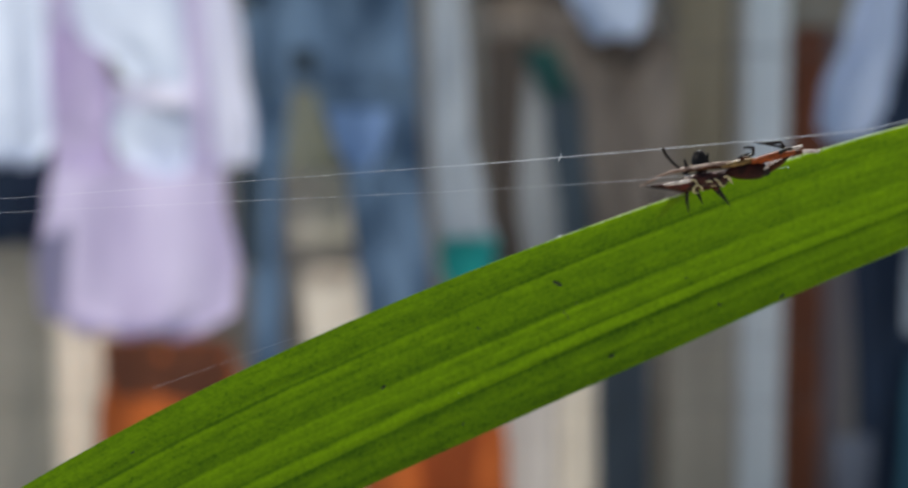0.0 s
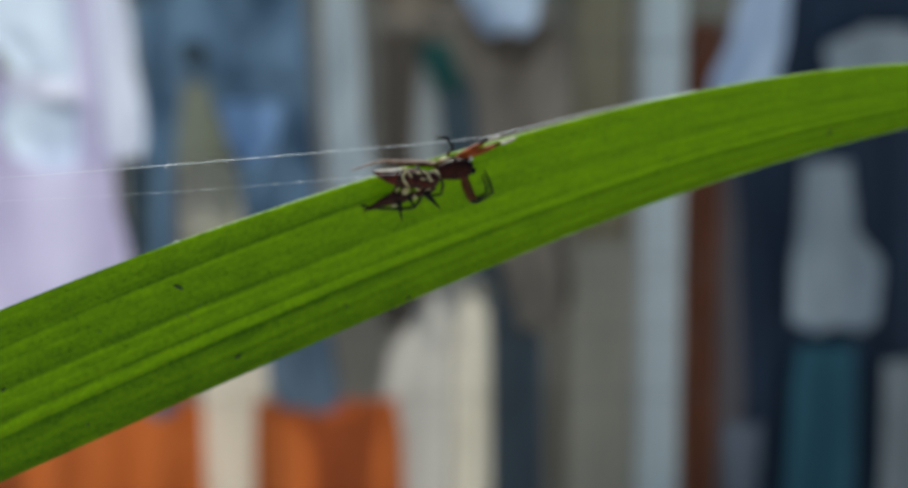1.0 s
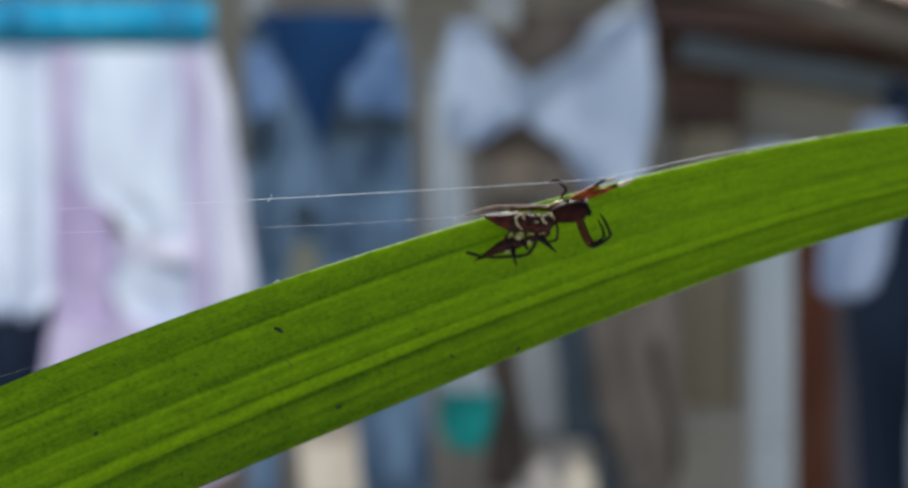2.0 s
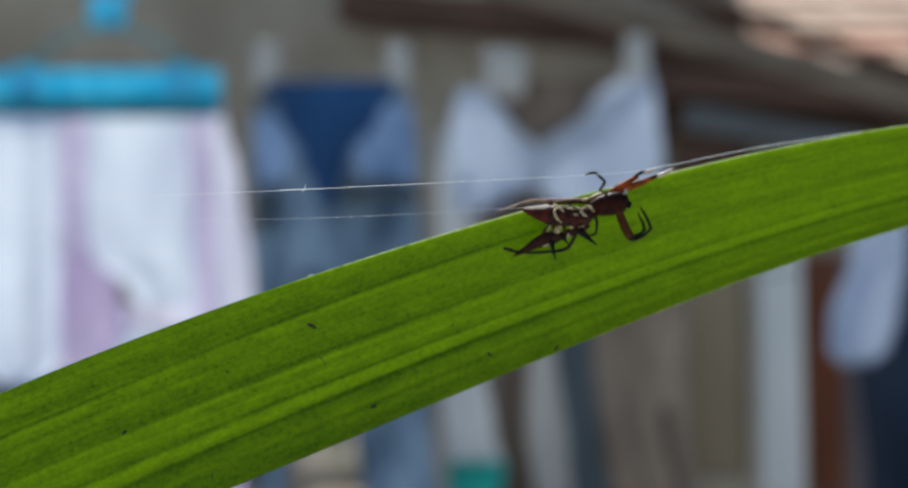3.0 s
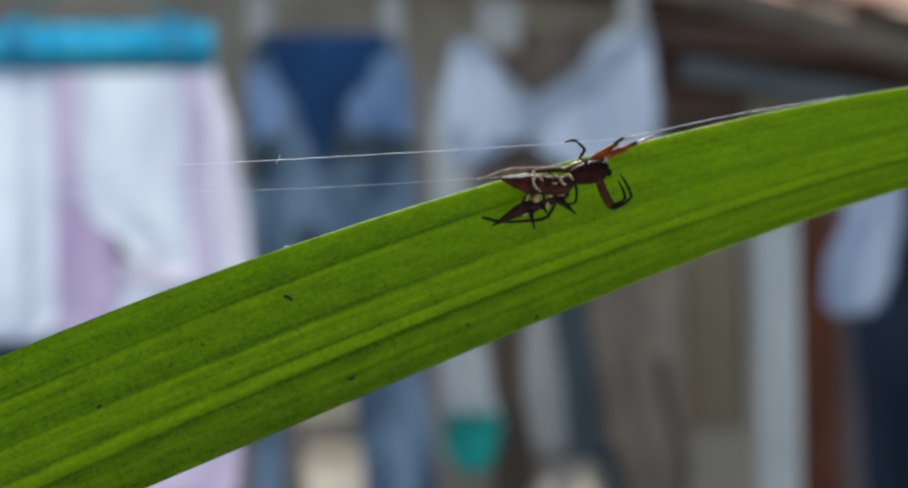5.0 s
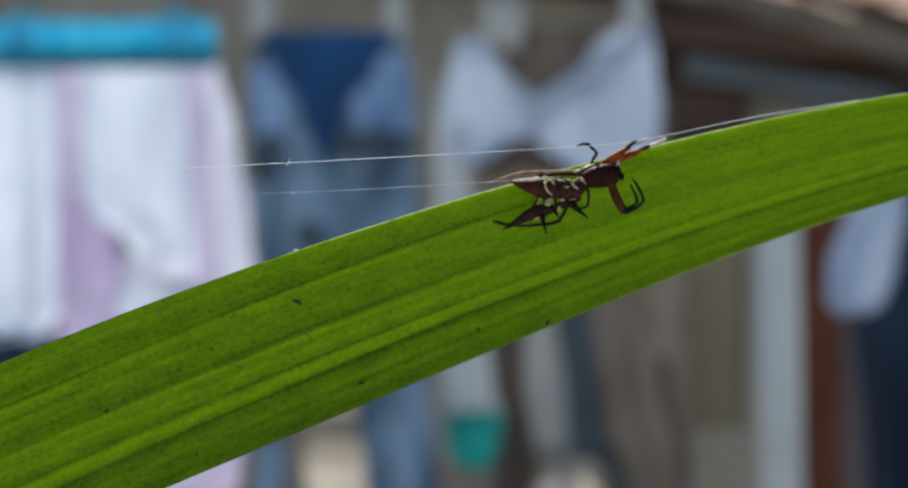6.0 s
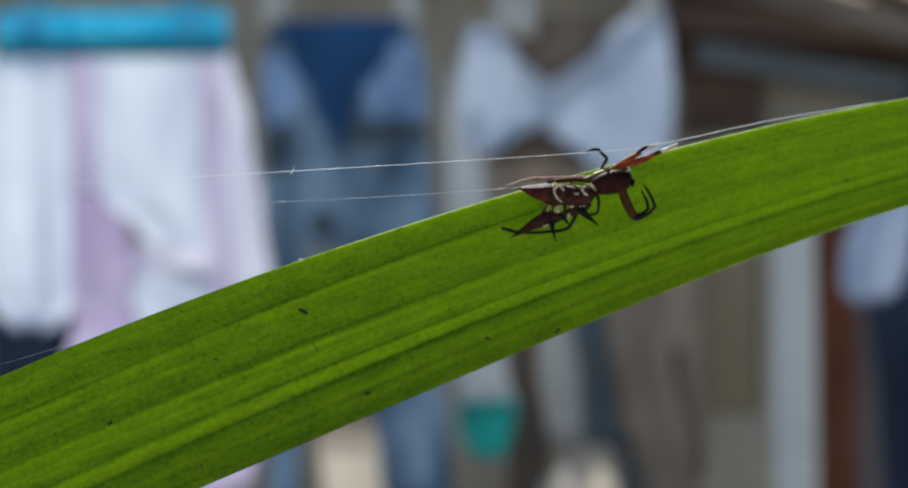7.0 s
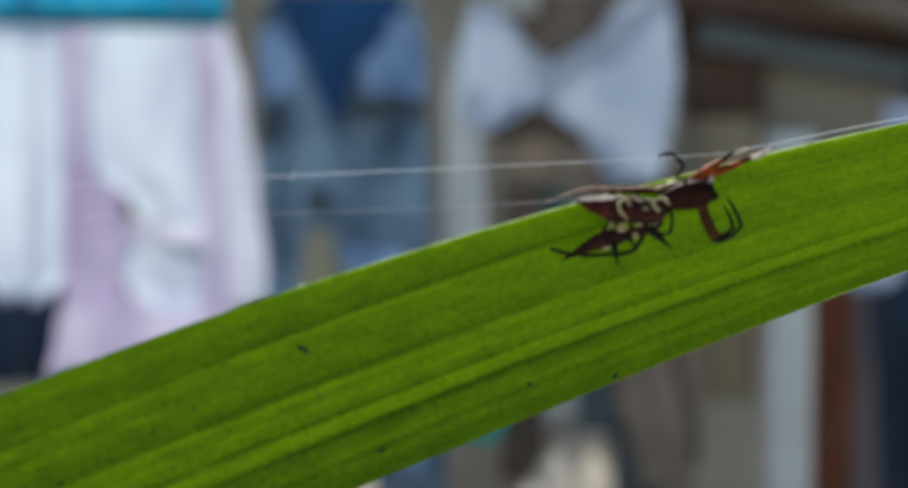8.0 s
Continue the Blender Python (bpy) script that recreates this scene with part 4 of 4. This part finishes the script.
def build_spider():
    s = spider
    ab = part("abdomen", loft([(560, 316, 0.0, 0.35), (535, 335, -0.1, 0.85), (500, 352, -0.2, 1.12), (450, 350, -0.3, 1.12), (403, 345, -0.4, 1.14), (355, 348, -0.5, 1.08), (318, 350, -0.6, 0.85), (300, 350, -0.6, 0.4)], 28, 0.78, 0.14, 3), M_ABDOMEN, s, "black-brown spiny abdomen")
    part("underside", loft([(545, 395, 0.1, 0.12), (515, 405, 0.1, 0.42), (470, 418, 0.1, 0.46), (425, 440, 0.1, 0.42), (385, 452, 0.2, 0.5), (350, 456, 0.2, 0.66)], 18, 0.8, 0.16, 6), M_ABDOMEN, ab, "dark lower lobe of the abdomen")
    up = part("horn", loft([(380, 338, -0.6, 0.85), (335, 345, -0.75, 0.92), (290, 342, -0.85, 0.70), (240, 329, -0.95, 0.42), (212, 321, -1.0, 0.2), (188, 314, -1.0, 0.03)], 18, 0.62, 0.05, 5), M_HORN, s, "maroon pointed rear horn with sheen painted on its upper side")
    # pale strip imitates the light along the horn's top
    part("stripe", loft([(350, 304, -0.75, 0.16), (330, 304, -0.85, 0.24), (285, 308, -0.95, 0.24), (240, 310, -1.05, 0.17), (205, 312, -1.05, 0.07)], 10, 0.8), M_PALE_LEG, up, "pale stripe with the horn's sheen painted in")
    part("horn", loft([(395, 452, 0.2, 0.42), (345, 457, 0.35, 0.80), (310, 467, 0.55, 0.76), (268, 485, 0.9, 0.58), (209, 518, 1.4, 0.32), (175, 536, 1.7, 0.16), (150, 549, 2.0, 0.03)], 18, 0.8, 0.05, 9), M_HORN_DARK, s, "dark maroon pointed rear horn")
    for rows in ([(345, 385, -0.2, 0.14), (325, 405, -0.2, 0.12), (304, 435, 0.0, 0.14), (295, 455, 0.1, 0.12)], [(362, 385, -0.3, 0.2), (360, 420, -0.2, 0.15), (360, 450, 0.0, 0.24)],
                 [(412, 385, -0.3, 0.22), (416, 415, -0.2, 0.17), (414, 445, 0.0, 0.24)], [(478, 392, -0.2, 0.3), (474, 410, -0.1, 0.26), (466, 432, 0.0, 0.3)]):
        part("pillar", loft(rows, 10, 1.0, 0.1, 7), M_ABDOMEN, ab, "dark pillar between the lobes")
    for rows in ([(350, 470, 0.1, 0.40), (352, 505, -0.6, 0.25), (360, 545, -1.2, 0.13), (368, 580, -1.8, 0.02)],
                 [(485, 415, 0.0, 0.52), (515, 445, -0.7, 0.34), (548, 478, -1.3, 0.17), (576, 505, -1.9, 0.02)],
                 [(398, 440, -0.2, 0.30), (415, 470, -0.9, 0.18), (434, 503, -1.6, 0.02)],
                 [(440, 300, 1.1, 0.3), (448, 280, 1.9, 0.18), (452, 265, 2.4, 0.02)],
                 [(345, 330, 0.8, 0.3), (335, 305, 1.5, 0.18), (330, 290, 2.0, 0.02)]):
        part("spine", loft(rows, 10), M_BLACK, s, "black pointed spine")
    for i, (cx, cy, rx, rz, tl) in enumerate(((380, 416, 0.48, 0.44, 8), (449, 397, 0.24, 0.36, 0), (335, 410, 0.11, 0.42, 14), (392, 398, 0.20, 0.14, 30), (432, 448, 0.20, 0.30, 25), (322, 498, 0.40, 0.13, -20), (500, 402, 0.42, 0.10, -8))):
        part("spot", blob(cx, cy, -0.25 if i != 5 else -0.35, rx, rz, 0.16, tl, i), M_CREAM, ab, "cream spot")
    # branching cream markings over the upper lobe: place and radius
    for line in (((348, 296, 0.10), (366, 292, 0.17), (378, 306, 0.16), (362, 326, 0.20), (364, 348, 0.22), (376, 368, 0.20), (398, 386, 0.14)), ((378, 306, 0.12), (396, 318, 0.20), (408, 334, 0.14)),
                 ((398, 330, 0.10), (420, 318, 0.20), (444, 312, 0.24), (462, 318, 0.14)), ((470, 304, 0.10), (486, 312, 0.22), (498, 326, 0.24), (508, 344, 0.20), (526, 352, 0.12)), ((452, 338, 0.08), (470, 346, 0.16), (484, 342, 0.08)),
                 ((516, 300, 0.12), (536, 300, 0.26), (552, 312, 0.22), (562, 330, 0.12))):
        rows = []
        near = 0.5 if line[0][0] < 380 else 0.0
        for cx, cy, r in line:
            f = min(1.0, abs(cy - 348) * 0.022 / 1.14)
            rows.append((cx, cy, -0.28 - near - 0.86 * math.sqrt(max(0.03, 1 - f * f)), 0.66 * r))
        part("marking", loft(rows, 8, 0.6, 0.5, len(line)), M_CREAM, ab, "branching cream marking")
    for cx, cy, rx, rz in ((430, 360, 0.5, 0.3), (485, 368, 0.4, 0.3), (390, 350, 0.3, 0.3)):
        part("ridge", blob(cx, cy, -1.15, rx, rz, 0.25, 10, cx), M_HORN, ab, "maroon ridge")
    cp = part("carapace", loft([(530, 308, 0.0, 0.25), (556, 305, 0.0, 0.75), (600, 297, -0.1, 1.12), (650, 286, -0.2, 1.28), (690, 280, -0.25, 1.24), (718, 280, -0.25, 1.04), (733, 282, -0.25, 0.7), (741, 284, -0.25, 0.2)], 26, 0.66, 0.05, 2), M_CARAPACE, s, "glossy dark maroon head and chest")
    for ex, ey, yy in ((722, 240, -0.75), (734, 262, -0.6), (730, 290, -0.7), (714, 228, -0.4)):
        part("eye", blob(ex, ey, yy, 0.16, 0.16, 0.16), M_BLACK, cp)
    part("palp", loft([(712, 244, -0.6, 0.14), (728, 226, -0.5, 0.16), (722, 210, -0.4, 0.08)], 8), M_PALE_LEG, s, "pale feeler")
    part("palp", loft([(735, 305, -0.5, 0.2), (748, 290, -0.4, 0.2), (742, 270, -0.3, 0.08)], 8), M_BLACK, s)
    part("spinneret", loft([(425, 345, 1.0, 0.60), (418, 335, 1.6, 0.92), (412, 325, 2.2, 0.98), (408, 318, 2.8, 0.55), (406, 316, 3.0, 0.1)], 14, 1.0, 0.1, 4), M_BLACK, s, "black knob under the abdomen")
    part("sternum", loft([(505, 268, 0.3, 0.14), (535, 264, 0.4, 0.26), (570, 250, 0.4, 0.36), (610, 238, 0.4, 0.38), (650, 226, 0.4, 0.30), (680, 218, 0.4, 0.14)], 14), M_STERNUM, s, "yellowish underside")

    leg("front_a", (672, 242, 0.1), [("femur", M_ORANGE_LEG, [(648, 224, 0.1, 0.26), (700, 186, 0.2, 0.36), (752, 146, 0.3, 0.30), (780, 126, 0.4, 0.20)]),
                                     ("tibia", M_BLACK, [(760, 136, 0.3, 0.24), (780, 114, 0.4, 0.22), (796, 102, 0.4, 0.20), (818, 98, 0.4, 0.16)]),
                                     ("tarsus", M_PALE_LEG, [(806, 104, 0.4, 0.20), (838, 90, 0.5, 0.19), (862, 74, 0.6, 0.09)])], "orange front leg with a pale tip")
    leg("front_b", (690, 238, 0.3), [("femur", M_ORANGE_LEG, [(680, 226, 0.2, 0.28), (748, 188, 0.3, 0.36), (806, 156, 0.4, 0.33), (846, 132, 0.4, 0.24)]),
                                     ("tibia", M_BROWN_LEG, [(838, 138, 0.4, 0.24), (862, 122, 0.4, 0.22), (884, 112, 0.4, 0.18)]),
                                     ("tarsus", M_PALE_LEG, [(876, 116, 0.3, 0.22), (912, 98, 0.2, 0.21), (940, 80, 0.0, 0.17), (952, 70, 0.0, 0.08)])], "orange front leg with a pale tip")
    leg("up", (604, 232, 0.5), [("femur", M_BROWN_LEG, [(604, 234, 0.5, 0.2), (600, 212, 0.6, 0.16), (612, 190, 0.6, 0.15)]),
                                ("tibia", M_BLACK, [(610, 192, 0.6, 0.19), (624, 168, 0.7, 0.17), (604, 144, 0.7, 0.16), (580, 120, 0.7, 0.17)]),
                                ("tarsus", M_BLACK, [(584, 122, 0.7, 0.17), (552, 122, 0.6, 0.16), (525, 134, 0.5, 0.10)])], "thin black leg hooked over the silk")
    leg("down_a", (688, 322, -0.3), [("femur", M_BROWN_LEG, [(688, 320, -0.3, 0.36), (705, 365, 0.0, 0.46), (730, 415, 0.5, 0.46), (752, 455, 0.9, 0.34)]),
                                     ("tibia", M_BLACK, [(745, 452, 0.9, 0.3), (775, 462, 1.1, 0.24), (808, 448, 1.3, 0.2), (835, 432, 1.5, 0.17), (866, 400, 1.7, 0.15)]),
                                     ("tarsus", M_BLACK, [(864, 404, 1.7, 0.19), (850, 362, 1.8, 0.17), (828, 318, 2.0, 0.15), (808, 286, 2.4, 0.05)])], "thick brown leg bent under with a black tip")
    leg("down_b", (700, 318, 0.3), [("femur", M_BROWN_LEG, [(700, 318, 0.3, 0.3), (722, 370, 0.7, 0.34), (748, 420, 1.1, 0.3), (772, 448, 1.4, 0.22)]),
                                    ("tibia", M_BLACK, [(768, 446, 1.4, 0.2), (800, 436, 1.6, 0.18), (832, 412, 1.8, 0.14)]),
                                    ("tarsus", M_BLACK, [(831, 415, 1.8, 0.18), (824, 372, 2.0, 0.16), (800, 318, 2.4, 0.08)])], "brown leg bent under with a black tip")
    leg("mid", (570, 334, 0.3), [("femur", M_BLACK, [(570, 332, 0.3, 0.2), (582, 372, 0.6, 0.17), (583, 405, 1.0, 0.16)]),
                                 ("tibia", M_BLACK, [(584, 400, 1.0, 0.16), (576, 432, 1.3, 0.15), (548, 440, 1.6, 0.13), (522, 440, 1.9, 0.07)])], "short black bent leg")
    leg("rear", (478, 430, 0.5), [("femur", M_BLACK, [(478, 428, 0.5, 0.22), (458, 470, 0.8, 0.2), (436, 506, 1.1, 0.2)]),
                                  ("tibia", M_BLACK, [(440, 502, 1.1, 0.2), (400, 518, 1.3, 0.19), (330, 524, 1.5, 0.17), (240, 528, 1.7, 0.15)]),
                                  ("tarsus", M_BLACK, [(250, 528, 1.7, 0.15), (175, 522, 1.8, 0.17), (140, 512, 1.8, 0.19), (104, 504, 1.8, 0.13)])], "long black rear leg along the blade")
    leg("back_a", (555, 268, 0.6), [("femur", M_TIP_BROWN, [(555, 260, 0.6, 0.28), (470, 262, 0.8, 0.28), (350, 263, 0.9, 0.25), (250, 264, 0.9, 0.20)]),
                                    ("tarsus", M_TIP_BROWN, [(262, 262, 0.9, 0.17), (200, 276, 0.8, 0.13), (140, 298, 0.6, 0.10), (80, 318, 0.4, 0.06)])], "brown rear leg folded along the body")
    leg("back_b", (550, 280, 0.4), [("femur", M_BROWN_LEG, [(550, 278, 0.4, 0.2), (480, 270, 0.5, 0.24), (400, 272, 0.6, 0.22), (330, 284, 0.6, 0.14)])], "dark brown rear leg folded along the body")


spider = empty("spider", REST, "spiny maroon spider with two horns on a leaf", "spider")
build_spider()


# ---------- what moves ----------
def motions():
    x, y, z = REST
    def at(dx, dy, dz, roll, lift):
        return pose(x + dx * MM, y + dy * MM, z + dz * MM, roll, -lift, 0)
    walk(spider, [(0.0, at(-11.9, -3.4, -0.35, 57, 3.0)), (0.1, at(-6.1, -2.8, 0.25, 52, 4.0)), (0.2, at(-2.6, -1.0, 1.1, 10, -1.7)), (0.3, at(-1.65, -0.7, 0.8, 5, -4.0)),
                  (0.5, at(-0.8, -0.3, 0.68, 6, -6.0)), (0.8, at(-0.5, -0.1, 0.4, 4, -4.0)), (1.0, at(-0.32, 0, 0.24, 2.5, -2.5)), (1.5, at(-0.05, 0, 0.03, 1, -1.2)), (2.2, at(0, 0, 0, 0, -0.4)), (3.3, at(0, 0, 0, 0, 0)), (8.0, at(0, 0, 0.1, 0, 0))])
    def swing(key, rows):
        o = LEGS[key]
        hip = o.matrix_basis.translation.copy()
        walk(o, [(t, Matrix.Translation(hip) @ pose(0, 0, 0, rx, ry, 0)) for t, rx, ry in rows])
    swing("down_a", [(0.0, 0, -80), (0.1, 0, -55), (0.2, 0, -24), (0.3, 0, -6), (0.5, 0, 11), (0.7, 0, 9), (0.9, 0, 5), (1.2, 0, 0), (8.0, 0, 0)])
    swing("down_b", [(0.0, 0, -70), (0.1, 0, -55), (0.2, 0, -42), (0.3, 0, -32), (0.5, 0, -17), (0.7, 0, -9), (1.0, 0, 0), (8.0, 0, 0)])
    swing("back_b", [(0.0, 0, -9), (0.1, 0, -8), (0.3, 0, 0), (8.0, 0, 0)])
    swing("back_a", [(0.0, 0, -14), (0.1, 0, -12), (0.2, 0, -6), (0.6, 0, -2), (0.9, 0, 0), (1.2, 0, 0), (8.0, 0, 0)])
    swing("up", [(0.0, 0, 35), (0.2, 0, -10), (0.5, -50, 12), (0.8, -30, 8), (1.0, 0, 4), (2.0, 0, 0), (8.0, 0, 0)])
    for key in ("front_a", "front_b"):
        swing(key, [(0.0, 0, 13), (0.5, 0, 6), (1.0, 0, 6), (2.0, 0, 8), (3.3, 0, 7), (8.0, 0, 6)])
    swing("mid", [(0.0, 0, -150), (0.1, 0, -140), (0.15, 0, -70), (0.2, 0, -15), (0.3, 0, 0), (8.0, 0, 0)])
    swing("rear", [(0.0, 0, 55), (0.2, 0, 30), (0.5, 0, 22), (0.7, 0, 5), (1.0, 0, 0), (8.0, 0, 0)])


motions()
